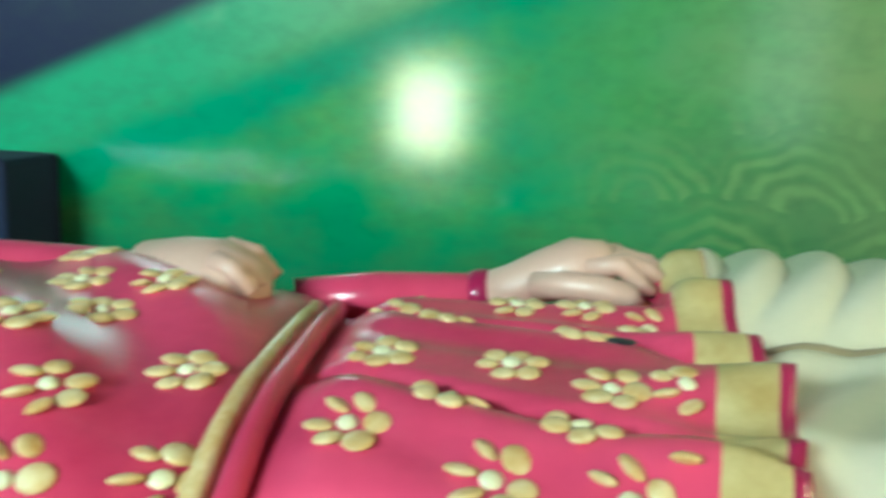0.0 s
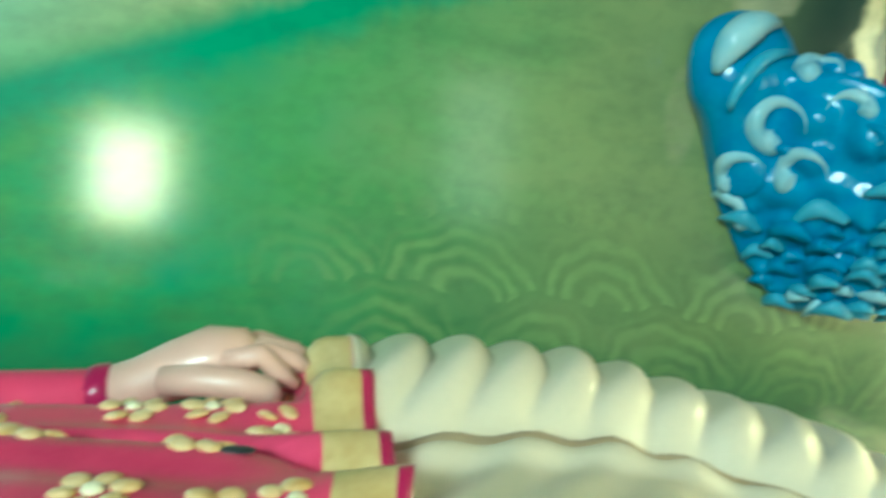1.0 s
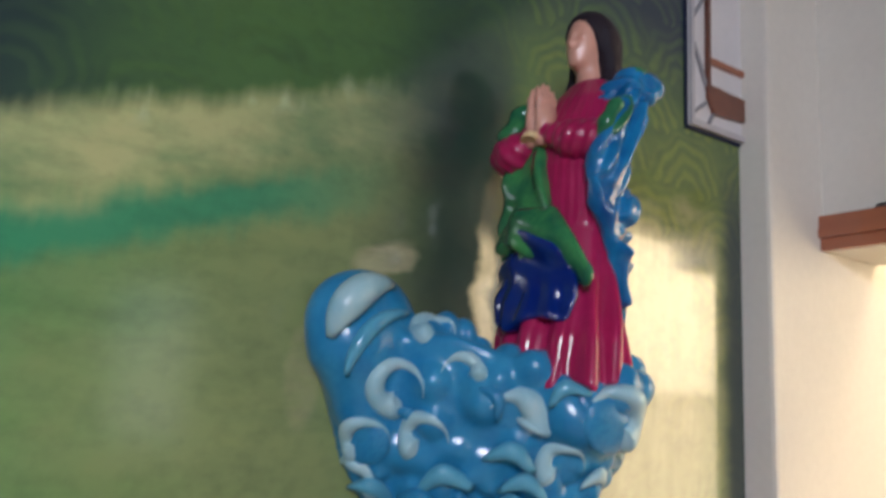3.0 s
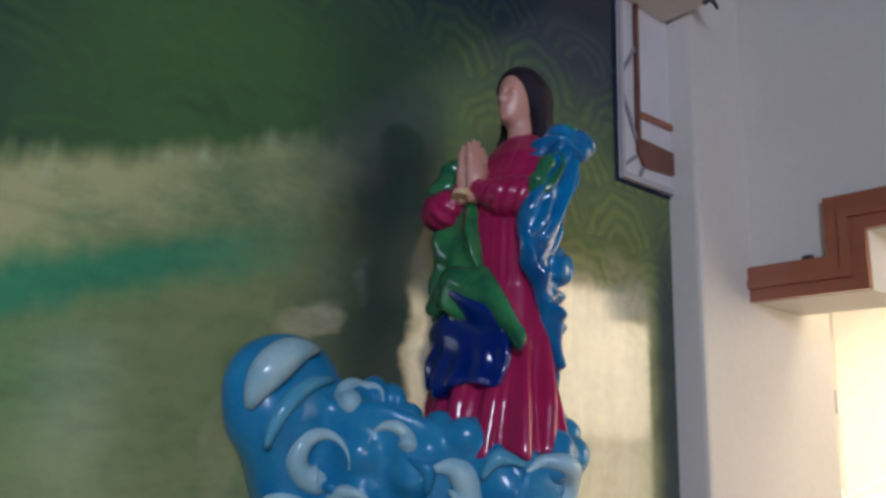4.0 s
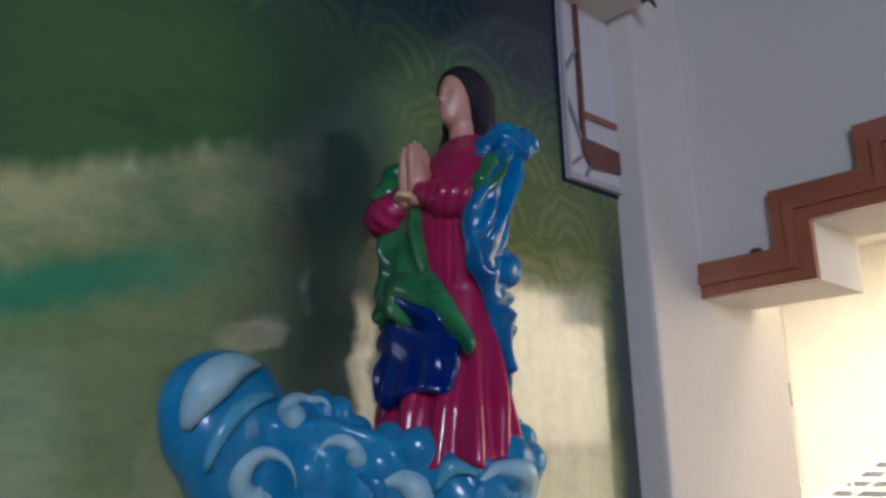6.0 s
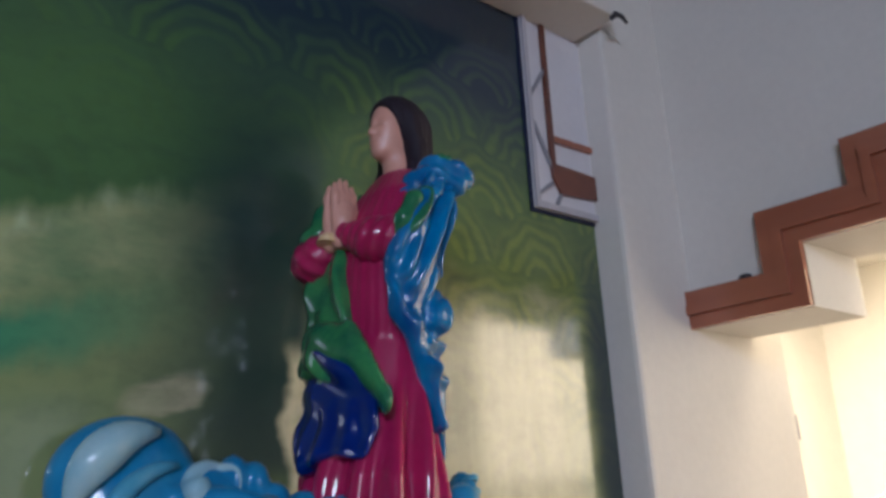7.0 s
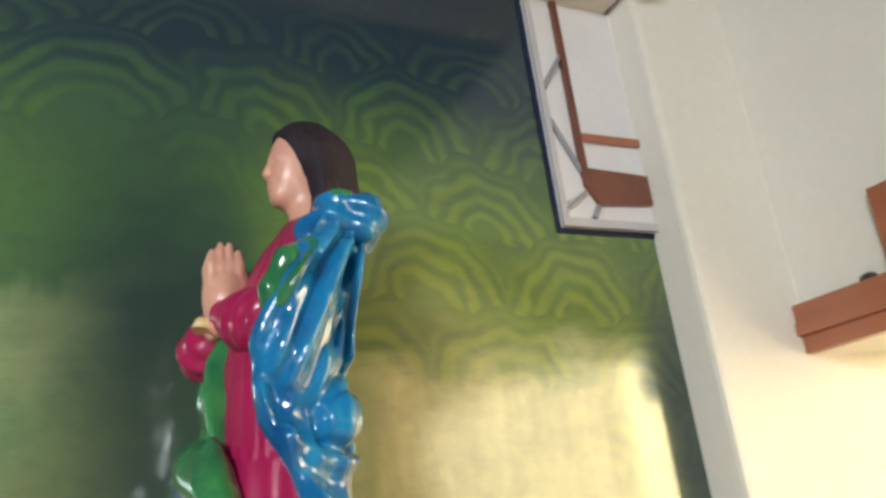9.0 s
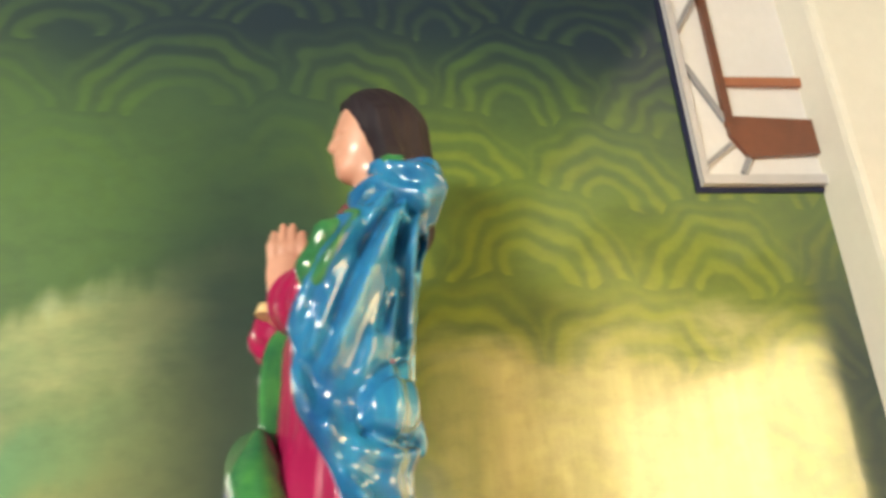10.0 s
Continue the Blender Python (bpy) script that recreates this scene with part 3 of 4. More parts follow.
def cloud_body(x, y, z, ruffled=True):
    wl, wr, dp = (np.interp(z, RIM_Z, [r[1] for r in rows]) for rows in (CLOUD_LEFT, CLOUD_RIGHT, CLOUD_DEEP))
    s = np.where(x < CX, (x - CX) / wl, (x - CX) / wr)
    u = np.where(s < 0.25, (s - 0.25) / 1.25, (s - 0.25) / 0.75)
    fall = 1 - np.abs(u) ** np.where(s < 0.25, 1.35, 2.4)
    d = (Y - 0.012 - dp * fall - y) * 0.55
    d = np.maximum(d, (np.abs(s) - 1) * 0.2)
    top = np.interp(x, [1.22, 1.29, 1.36, 1.42, 1.50], [1.775, 1.745, 1.715, 1.700, 1.685])
    d = smax(d, np.maximum(1.362 - z, z - top), 0.02)
    for c, r in BUMPS if ruffled else ():
        d = smin(d, np.sqrt((x - c.x) ** 2 + (y - c.y) ** 2 + (z - c.z) ** 2) - r, 0.014)
    d = smin(d, d_ball(x, y, z, (1.405, 1.195, 1.650), (0.075, 0.052, 0.050)), 0.02)
    for c, r in KNOLLS:
        d = smin(d, d_ball(x, y, z, c, r), 0.004)
    lobe = smin(d_ball(x, y, z, (1.116, 1.425, 1.788), (0.098, 0.056, 0.086)), d_chain(x, y, z, [(1.11, 1.43, 1.74), (1.135, 1.435, 1.66), (1.16, 1.43, 1.60)], [0.07, 0.05, 0.04]), 0.03)
    d = smin(d, lobe, 0.02)
    d = smin(d, d_chain(x, y, z, [(1.15, 1.43, 1.740), (1.22, 1.40, 1.725), (1.30, 1.37, 1.705), (1.36, 1.34, 1.69)], [0.045, 0.042, 0.038, 0.03], 0.02), 0.015)
    shell = d_ball(x, y, z, (1.695, 1.40, 1.735), (0.024, 0.036, 0.050))
    d = smin(d, smin(shell, d_chain(x, y, z, [(1.69, 1.40, 1.72), (1.655, 1.38, 1.66), (1.60, 1.36, 1.59)], [0.028, 0.048, 0.052]), 0.02), 0.015)
    return np.maximum(d, y - Y + 0.002)


bm = bmesh.new()
add_sculpt(bm, 0, cloud_body, (0.98, 1.06, 1.33), (1.79, 1.49, 1.93), 0.0065)
part("body", bm, CLOUD, cloud)
bm = bmesh.new()
arc = [(1.040 + 0.015 * t + 0.09 * t * t, 1.382 - 0.012 * math.sin(t * 3.1), 1.755 + 0.094 * math.sin(t * 1.55)) for t in (k / 10 for k in range(11))]
tube(bm, arc, [0.003 + 0.026 * math.sin(math.pi * (0.05 + 0.9 * k / 10)) for k in range(11)], flat=1.0, up=(0, -1, 0.0))
part("lobe_stripe", bm, CLOUD_WHITE, cloud, "pale stripe", smooth=True)
bm = bmesh.new()
arc = [(1.066 + 0.02 * t + 0.085 * t * t, 1.372 - 0.010 * math.sin(t * 3.1), 1.70 + 0.105 * math.sin(t * 1.5)) for t in (k / 10 for k in range(11))]
tube(bm, arc, [0.002 + 0.012 * math.sin(math.pi * (0.05 + 0.9 * k / 10)) for k in range(11)], flat=1.0, up=(0, -1, 0.0))
part("lobe_stripe", bm, CLOUD_PALE, cloud, "pale stripe", smooth=True)
# pale ribs on the small shell behind the gown
for lift_z in (1.712, 1.735, 1.758):
    bm = bmesh.new()
    belly = math.sqrt(max(0.1, 1 - ((lift_z - 1.735) / 0.050) ** 2))
    spine = [(1.695 + 0.023 * math.sin(q) * belly, 1.40 - 0.035 * math.cos(q) * belly, lift_z + 0.016 * math.cos(q)) for q in (-0.9 + 0.3 * k for k in range(8))]
    tube(bm, spine, [0.002, 0.004, 0.005, 0.006, 0.006, 0.005, 0.004, 0.002], sides=8)
    part("shell_rib", bm, CLOUD_PALE, cloud, smooth=True)


def mound_mesh():
    bm = bmesh.new()
    blob(bm, (0, 0.02, 0), (0.52, 0.30, 0.46), seg=10, shape=lambda p: p * (1 + 0.10 * noise.noise(p * 2.3)))
    return mesh_of("mound", bm, CLOUD, smooth=True)


def flake_mesh(mat):
    """A small wavelet with a curved lip."""
    bm = bmesh.new()
    rings = []
    for i in range(9):
        t = i / 8
        w = 0.5 * math.sin(math.pi * (0.04 + 0.92 * t)) ** 0.5
        c = Vector((0.84 * (t - 0.5), -0.14 * math.sin(math.pi * t), 0.34 * math.sin(math.pi * t) - 0.2))
        rings.append([c + Vector((0.06 * math.cos(q), 0.46 * w * math.cos(q), 0.46 * w * math.sin(q))) for q in (2 * math.pi * k / 9 for k in range(9))])
    loft(bm, rings)
    return mesh_of("wavelet", bm, mat, smooth=True)


MOUND, FLAKES = mound_mesh(), [flake_mesh(CLOUD), flake_mesh(CLOUD_PALE), flake_mesh(CLOUD_WHITE)]


def on_cloud(name, me, s, z, size, turn=0.0, flip=1, lift=0.0, press=1.0, wide=1.0):
    """Sets a piece on the front of the cloud, its face along the surface."""
    n = cloud_normal(s, z)
    if n.y > 0:
        n = -n
    side = (-n).cross(Vector((0, 0, 1))).normalized()
    up = side.cross(-n)
    m = Matrix((side * flip, -n, up)).transposed().to_4x4()
    ob = new(name, me)
    ob.parent = cloud
    # settle on the modelled body, which swells past the plain curve in places
    c = cloud_point(s, z)
    reach = np.linspace(0.07, -0.05, 121)
    inside = cloud_body(c.x + n.x * reach, c.y + n.y * reach, np.full(121, c.z)) < 0
    c = c + n * float(reach[np.argmax(inside)] if inside.any() else 0.0)
    ob.matrix_local = Matrix.Translation(c + n * lift) @ m @ pose(0, 0, 0, 0, turn, 0) @ Matrix.Diagonal((size * wide, size * press, size, 1))
    return ob


def front_at(x, z):
    """The point of the modelled front of the cloud at x and z, and the broad normal there."""
    ys = np.linspace(1.06, Y - 0.02, 400)
    hit = cloud_body(np.full(400, x), ys, np.full(400, z)) < 0
    c = Vector((x, float(ys[np.argmax(hit)]) if hit.any() else Y - 0.04, z))
    e, at = 0.025, lambda p: float(cloud_body(np.array([p[0]]), np.array([p[1]]), np.array([p[2]]), False)[0])
    n = Vector([at(c + e * Vector(a)) - at(c - e * Vector(a)) for a in ((1, 0, 0), (0, 1, 0), (0, 0, 1))])
    n.z *= 0.5
    return c, n.normalized()


def settle(p, n):
    """Moves a point along n on to the surface of the cloud."""
    reach = np.linspace(0.06, -0.06, 161)
    inside = cloud_body(p.x + n.x * reach, p.y + n.y * reach, p.z + n.z * reach) < 0
    return p + n * float(reach[np.argmax(inside)] if inside.any() else 0.0)


def on_front(name, me, x, z, size, turn=0.0, lift=0.0, press=1.0, wide=1.0):
    """Sets a piece on the front of the cloud, square to the surface there."""
    c, n = front_at(x, z)
    side = (-n).cross(Vector((0, 0, 1))).normalized()
    m = Matrix((side, -n, side.cross(-n))).transposed().to_4x4()
    ob = new(name, me)
    ob.parent = cloud
    ob.matrix_local = Matrix.Translation(c + n * lift) @ m @ pose(0, 0, 0, 0, turn, 0) @ Matrix.Diagonal((size * wide, size * press, size, 1))
    return ob


def scroll(x, z, size, turn, flip, start, sweep, mat, thick, inward):
    """A carved scroll that follows the surface: a thin tail runs over the top, thickens and ends in a round knob."""
    c, n = front_at(x, z)
    side = (-n).cross(Vector((0, 0, 1))).normalized()
    up = side.cross(-n)
    spine, radii, count = [], [], 34
    for k in range(count + 1):
        t = k / count
        a = start + t * sweep
        r = 0.43 * size * (1 - inward * t ** 1.4)
        u, v = r * math.cos(a), r * math.sin(a)
        q = math.radians(turn)
        u, v = (u * math.cos(q) + v * math.sin(q)) * flip, -u * math.sin(q) + v * math.cos(q)
        swell = 0.010 + 0.100 * sstep(t, 0.0, 0.6) + 0.050 * math.exp(-((t - 0.9) / 0.12) ** 2)
        w = thick * size * swell * math.sqrt(max(0.03, 1 - max(0, (t - 0.9) / 0.1) ** 2))
        spine.append(settle(c + side * u + up * v, n) - n * (0.18 * w))
        radii.append(w)
    # even out the run over small lumps
    for _ in range(3):
        spine = [spine[0]] + [(a + 2 * b + e) / 4 for a, b, e in zip(spine, spine[1:], spine[2:])] + [spine[-1]]
    b = bmesh.new()
    tube(b, spine, radii, sides=12, up=tuple(n))
    part("curl", b, mat, cloud, smooth=True)


# scrolls: place along the wall, height, size, turn, hand, shape
SHAPES = {"spiral": (-0.2, 5.4, CLOUD_WHITE, 1.45, 0.45), "hook": (-0.1, 4.4, CLOUD_WHITE, 1.4, 0.38), "arch": (0.1, 3.3, CLOUD_WHITE, 1.3, 0.2), "comma": (0.5, 3.2, CLOUD_WHITE, 2.0, 0.35), "finger": (0.3, 4.2, CLOUD_PALE, 1.5, 0.3)}
for x, z, size, turn, flip, kind in ((1.158, 1.684, 0.104, 0, 1, "spiral"), (1.228, 1.708, 0.076, 0, -1, "arch"), (1.212, 1.778, 0.086, 10, 1, "hook"), 
                                     (1.124, 1.596, 0.092, 0, 1, "hook"), (1.200, 1.608, 0.092, 0, 1, "hook"), (1.150, 1.536, 0.090, 0, -1, "hook"), (1.298, 1.644, 0.100, 0, -1, "comma"),
                                     (1.372, 1.578, 0.088, 0, 1, "hook"), (1.415, 1.648, 0.125, 0, -1, "hook"), (1.480, 1.600, 0.080, 0, -1, "hook"),
                                     (1.540, 1.630, 0.080, 0, -1, "finger"), (1.600, 1.650, 0.076, 0, -1, "hook")):
    on_front("mound", MOUND, x, z, size * 0.9, 0, -0.010, 0.45)
    scroll(x, z, size, turn, flip, *SHAPES[kind])
# pale swellings between the scrolls
for x, z, size, turn, tone in ((1.232, 1.548, 0.075, -8, 1), (1.300, 1.590, 0.070, 12, 1), (1.262, 1.672, 0.048, 60, 0), (1.340, 1.690, 0.055, -20, 1), (1.18, 1.640, 0.045, 40, 0), (1.44, 1.560, 0.06, 0, 2), (1.33, 1.545, 0.065, 6, 1)):
    on_front("wavelet", FLAKES[tone], x, z, size, turn, 0.003, 0.7, 1.3)
rnd = random.Random(5)
for row, z in enumerate((1.525, 1.50, 1.472, 1.447, 1.424, 1.402, 1.380)):
    n = (8, 8, 8, 7, 6, 5, 4)[row]
    for k in range(n):
        s = -0.9 + 1.8 * (k + 0.5 * (row % 2)) / (n - 0.5) + rnd.uniform(-0.06, 0.06)
        tone = rnd.choice((0, 0, 1, 1, 2)) if s < 0.2 else rnd.choice((0, 1, 2))
        on_cloud("wavelet", FLAKES[tone], s, z + rnd.uniform(-0.008, 0.008), rnd.uniform(0.042, 0.068), rnd.uniform(-14, 30), rnd.choice((1, -1)), 0.002, 0.9, rnd.uniform(0.9, 1.3))


# ==== the standing figure ====
BODY = np.array([(1.680, 1.405, 1.259, 0.099, 0.124),
                 (1.780, 1.410, 1.264, 0.089, 0.114),
                 (1.900, 1.428, 1.272, 0.069, 0.091),
                 (2.000, 1.436, 1.276, 0.064, 0.082),
                 (2.080, 1.442, 1.280, 0.062, 0.078),
                 (2.170, 1.460, 1.286, 0.056, 0.088),
                 (2.215, 1.475, 1.285, 0.048, 0.084),
                 (2.245, 1.484, 1.284, 0.034, 0.058),
                 (2.275, 1.490, 1.282, 0.020, 0.022)])


def column(x, y, z):
    """Distance to the trunk of the figure, and the angle round it: 0 ahead, growing towards its left side."""
    cx, cy, a, b = (np.interp(z, BODY[:, 0], BODY[:, k]) for k in (1, 2, 3, 4))
    u, v = (x - cx) / a, (y - cy) / b
    d = (np.sqrt(u * u + v * v) - 1) * np.minimum(a, b) * 0.92
    return d, np.degrees(np.arctan2(-v, -u))


# folds of the cloak on its outer side: the line in x and z, height (below zero: a crease), breadth
CLOAK_FOLDS = (([(1.455, 2.195), (1.431, 2.141), (1.417, 2.097), (1.404, 2.055)], 0.010, 0.009), ([(1.491, 2.190), (1.474, 2.140), (1.443, 2.082), (1.420, 2.037)], 0.011, 0.008),
               ([(1.509, 2.190), (1.512, 2.124), (1.506, 2.072)], 0.010, 0.008), ([(1.422, 1.987), (1.447, 1.960), (1.480, 1.954), (1.507, 1.960)], 0.010, 0.011),
               ([(1.451, 1.980), (1.447, 2.010), (1.468, 2.040), (1.500, 2.060)], -0.009, 0.006), ([(1.455, 1.978), (1.480, 1.968), (1.510, 1.976)], -0.009, 0.005),
               ([(1.387, 2.039), (1.403, 2.001), (1.428, 1.962), (1.445, 1.920)], 0.007, 0.008), ([(1.462, 2.185), (1.450, 2.130), (1.428, 2.080)], -0.006, 0.006),
               ([(1.500, 2.180), (1.494, 2.125), (1.470, 2.075)], -0.007, 0.006), ([(1.440, 1.925), (1.470, 1.905), (1.505, 1.905)], 0.008, 0.010))


def standing_figure():
    bm = bmesh.new()
    # slots: 0 crimson, 1 blue, 2 green, 3 flesh, 4 hair, 5 gold, 6 navy
    def gown(x, y, z):
        d, q = column(x, y, z)
        deep = 0.0010 + 0.0065 * nstep(z, 1.95, 1.76)
        pleat = np.where(z > 1.97, np.sin(np.radians(q) * 31), np.sin(np.radians(q) * 12 + 1.2 * np.sin(z * 9) + 0.5))
        d = d - deep * np.sign(pleat) * np.abs(pleat) ** 0.7
        d = d - 0.004 * np.sin(np.radians(q) * 7 + z * 11) * nstep(z, 2.0, 1.8)
        return smax(smax(d, 1.70 + 0.006 * np.sin(np.radians(q) * 9) - z, 0.006), z - 2.262, 0.01)
    add_sculpt(bm, 0, gown, (1.29, 1.08, 1.68), (1.56, 1.41, 2.28), 0.004)

    def wrap(x, y, z):
        q = column(x, y, z)[1]
        return np.where(q < -150, q + 360, q)

    def cloak(x, y, z, facing=False):
        d, _ = column(x, y, z)
        q = wrap(x, y, z)
        d = smin(d - 0.011, d_chain(x, y, z, [(1.48, 1.217, 2.205), (1.440, 1.200, 2.13), (1.436, 1.200, 2.085), (1.452, 1.206, 2.0)], [0.043, 0.047, 0.044, 0.032]), 0.035)
        # fine gathers at the shoulder, then long folds down the outer side that end in a full pouch
        fan = np.arctan2(x - 1.535, 2.285 - z)
        outer = nstep(y, 1.29, 1.25)
        ridge = np.sin(fan * 27 + 1.9 * np.sin(z * 19) + y * 22)
        d = d - 0.0020 * np.sin(fan * 61 + z * 30 + y * 40) * nstep(z, 2.23, 2.12)
        d = d - 0.0075 * np.sign(ridge) * np.abs(ridge) ** 0.8 * nstep(z, 2.25, 2.18) * (1 - 0.75 * outer * nstep(z, 2.19, 2.13))
        sweep = np.sin((z * 0.9 + (x - 1.45) * 1.1) * 62 + 1.2 * np.sin(x * 40))
        d = d - 0.0085 * sweep * nstep(z, 2.06, 1.98) * (1 - 0.8 * outer)
        for line, high, broad in CLOAK_FOLDS:
            near = None
            for (x0, z0), (x1, z1) in zip(line, line[1:]):
                t = np.clip(((x - x0) * (x1 - x0) + (z - z0) * (z1 - z0)) / ((x1 - x0) ** 2 + (z1 - z0) ** 2), 0, 1)
                e = (x - x0 - t * (x1 - x0)) ** 2 + (z - z0 - t * (z1 - z0)) ** 2
                near = e if near is None else np.minimum(near, e)
            d = d - high * np.exp(-near / broad ** 2) * outer
        pouch = np.sqrt(((x - 1.486) / 0.036) ** 2 + ((z - 2.000 - 0.35 * (x - 1.486)) / 0.030) ** 2)
        d = d - 0.014 * np.sqrt(np.clip(1 - pouch ** 2, 0, 1)) * outer
        front = np.interp(z, [1.80, 1.85, 1.90, 1.95, 2.0, 2.05, 2.1, 2.16, 2.22], [130, 118, 103, 84, 64, 58, 60, 70, 80])
        back = np.interp(z, [1.8, 2.2], [275, 285])
        edge = (front - q) * 0.0017
        low = 1.825 - 0.0006 * (q - 115) + 0.012 * np.sin(q * 0.11) - z
        body = smax(smax(d, np.maximum(edge, (q - back) * 0.0017), 0.008), smax(low, z - 2.24, 0.01), 0.01)
        if facing:
            band = smax(np.abs(edge + 0.004) - 0.013, np.abs(d + 0.001) - 0.007, 0.008)
            return smax(band, np.maximum(2.11 - z, z - 2.195), 0.01)
        roll = np.sqrt(edge ** 2 + (d + 0.002) ** 2) - 0.0105 - 0.002 * np.sin(z * 70)
        roll = smax(roll, np.maximum(1.835 - z, z - 2.19), 0.01)
        return smin(body, roll, 0.006)
    add_sculpt(bm, 1, cloak, (1.37, 1.08, 1.74), (1.60, 1.44, 2.28), 0.003)
    add_sculpt(bm, 2, lambda x, y, z: cloak(x, y, z, True), (1.37, 1.08, 2.0), (1.60, 1.44, 2.24), 0.0036)

    # rolled cloth at the left shoulder
    def bow(x, y, z):
        d = d_chain(x, y, z, [(1.448, 1.232, 2.195), (1.470, 1.210, 2.218), (1.494, 1.192, 2.234), (1.520, 1.195, 2.230), (1.528, 1.215, 2.205)], [0.010, 0.018, 0.026, 0.028, 0.016], 0.012)
        d = smin(d, d_ball(x, y, z, (1.526, 1.172, 2.228), (0.022, 0.020, 0.026)), 0.01)
        return d - 0.0035 * np.sin((z + 0.6 * (x - 1.5)) * 190 + y * 50)
    add_sculpt(bm, 1, bow, (1.43, 1.12, 2.17), (1.60, 1.26, 2.31), 0.0036)
    add_sculpt(bm, 2, lambda x, y, z: d_chain(x, y, z, [(1.478, 1.192, 2.238), (1.492, 1.176, 2.252), (1.504, 1.166, 2.254)], [0.004, 0.009, 0.004]), (1.46, 1.12, 2.24), (1.55, 1.2, 2.31), 0.003)
    add_sculpt(bm, 2, lambda x, y, z: d_chain(x, y, z, [(1.452, 1.172, 2.195), (1.424, 1.160, 2.168), (1.408, 1.166, 2.135), (1.405, 1.175, 2.110)], [0.005, 0.013, 0.014, 0.008]),
               (1.36, 1.1, 2.07), (1.48, 1.22, 2.23), 0.0036)

    # green lining down the right side
    def lining(x, y, z):
        d, _ = column(x, y, z)
        q = column(x, y, z)[1]
        d = smin(d - 0.016, d_chain(x, y, z, [(1.475, 1.345, 2.215), (1.422, 1.378, 2.15), (1.402, 1.374, 2.06), (1.396, 1.368, 1.99), (1.39, 1.355, 1.94)], [0.028, 0.030, 0.032, 0.034, 0.032]), 0.02)
        d = d - 0.005 * np.sin(np.radians(q) * 8 + z * 12 + 1.5 * np.sin(z * 25))
        right = np.interp(z, [1.9, 2.0, 2.1, 2.2], [14, 16, -2, -40])
        return smax(smax(d, np.maximum((q - right) * 0.0015, (-125 - q) * 0.0015), 0.008), np.maximum(1.90 - z, z - 2.225), 0.01)
    add_sculpt(bm, 2, lambda x, y, z: d_chain(x, y, z, [(1.468, 1.350, 2.222), (1.430, 1.392, 2.198), (1.412, 1.402, 2.165), (1.408, 1.400, 2.130)], [0.020, 0.030, 0.030, 0.024], 0.02) - 0.003 * np.sin((z - 0.5 * x) * 150),
               (1.34, 1.30, 2.07), (1.52, 1.47, 2.28), 0.0036)
    add_sculpt(bm, 2, lining, (1.32, 1.20, 1.88), (1.54, 1.46, 2.27), 0.004)

    # navy cloth swept across the front with small gathers, and the green turned edge above it
    def panel(x, y, z):
        d, q = column(x, y, z)
        a = np.radians(q)
        d = d - 0.017 - 0.0030 * np.sin(a * 19 + 1.2 * np.sin(z * 30)) * nstep(z, 1.90, 1.82) - 0.010 * nstep(z, 1.80, 1.93)
        d = d - 0.007 * np.sin(z * 78 + a * 2.2 + 1.3 * np.sin(a * 3)) * nstep(z, 1.83, 1.90) - 0.006 * np.sin(z * 46 + a * 3)
        right = np.interp(z, [1.77, 1.80, 1.84, 1.88, 1.94], [36, 44, 52, 48, 26])
        low = 1.792 + 0.010 * np.sin(a * 6) + 0.016 * nstep(q, 5, 50) - z
        return smax(smax(d, np.maximum((q - right) * 0.0018, (-150 - q) * 0.0018), 0.012), smax(low, z - 1.965, 0.01), 0.014)
    add_sculpt(bm, 6, panel, (1.28, 1.08, 1.75), (1.52, 1.44, 1.99), 0.0036)

    def turned(x, y, z):
        d, q = column(x, y, z)
        line = np.interp(q, [-120, -60, -25, 5, 28, 44, 54], [1.958, 1.954, 1.962, 1.962, 1.944, 1.912, 1.880])
        half = np.interp(q, [-120, -60, -25, 8, 34, 54], [0.018, 0.028, 0.030, 0.046, 0.046, 0.022])
        e = np.sqrt(((z - line) / half) ** 2 + ((d - 0.019) / 0.022) ** 2)
        e = (e - 1) * 0.018 - 0.0032 * np.sin((z - line) * 85 + q * 0.06 + 0.8 * np.sin(q * 0.11)) - 0.002 * np.sin(q * 0.15 + z * 40)
        return smax(e, np.maximum((q - 58) * 0.0018, (-140 - q) * 0.0018), 0.01)
    add_sculpt(bm, 2, turned, (1.28, 1.08, 1.80), (1.52, 1.44, 2.06), 0.0034)

    # sleeves with gathered folds
    def sleeve(points, radii):
        pts = [Vector(p) for p in points]

        def fn(x, y, z):
            d = d_chain(x, y, z, points, radii, 0.014)
            way = (pts[-1] - pts[-3]).normalized()
            along = x * way.x + y * way.y + z * way.z
            return d - 0.0018 * np.sin(along * 270 + z * 60 + 25 * y)
        lo = [min(p[k] for p in points) - 0.06 for k in range(3)]
        hi = [max(p[k] for p in points) + 0.06 for k in range(3)]
        add_sculpt(bm, 0, fn, lo, hi, 0.0036)
    sleeve([(1.445, 1.222, 2.138), (1.418, 1.208, 2.118), (1.400, 1.232, 2.120), (1.386, 1.276, 2.138)], [0.028, 0.033, 0.032, 0.021])
    sleeve([(1.460, 1.345, 2.18), (1.414, 1.385, 2.138), (1.392, 1.390, 2.120), (1.376, 1.360, 2.116), (1.382, 1.322, 2.142)], [0.026, 0.031, 0.034, 0.032, 0.020])

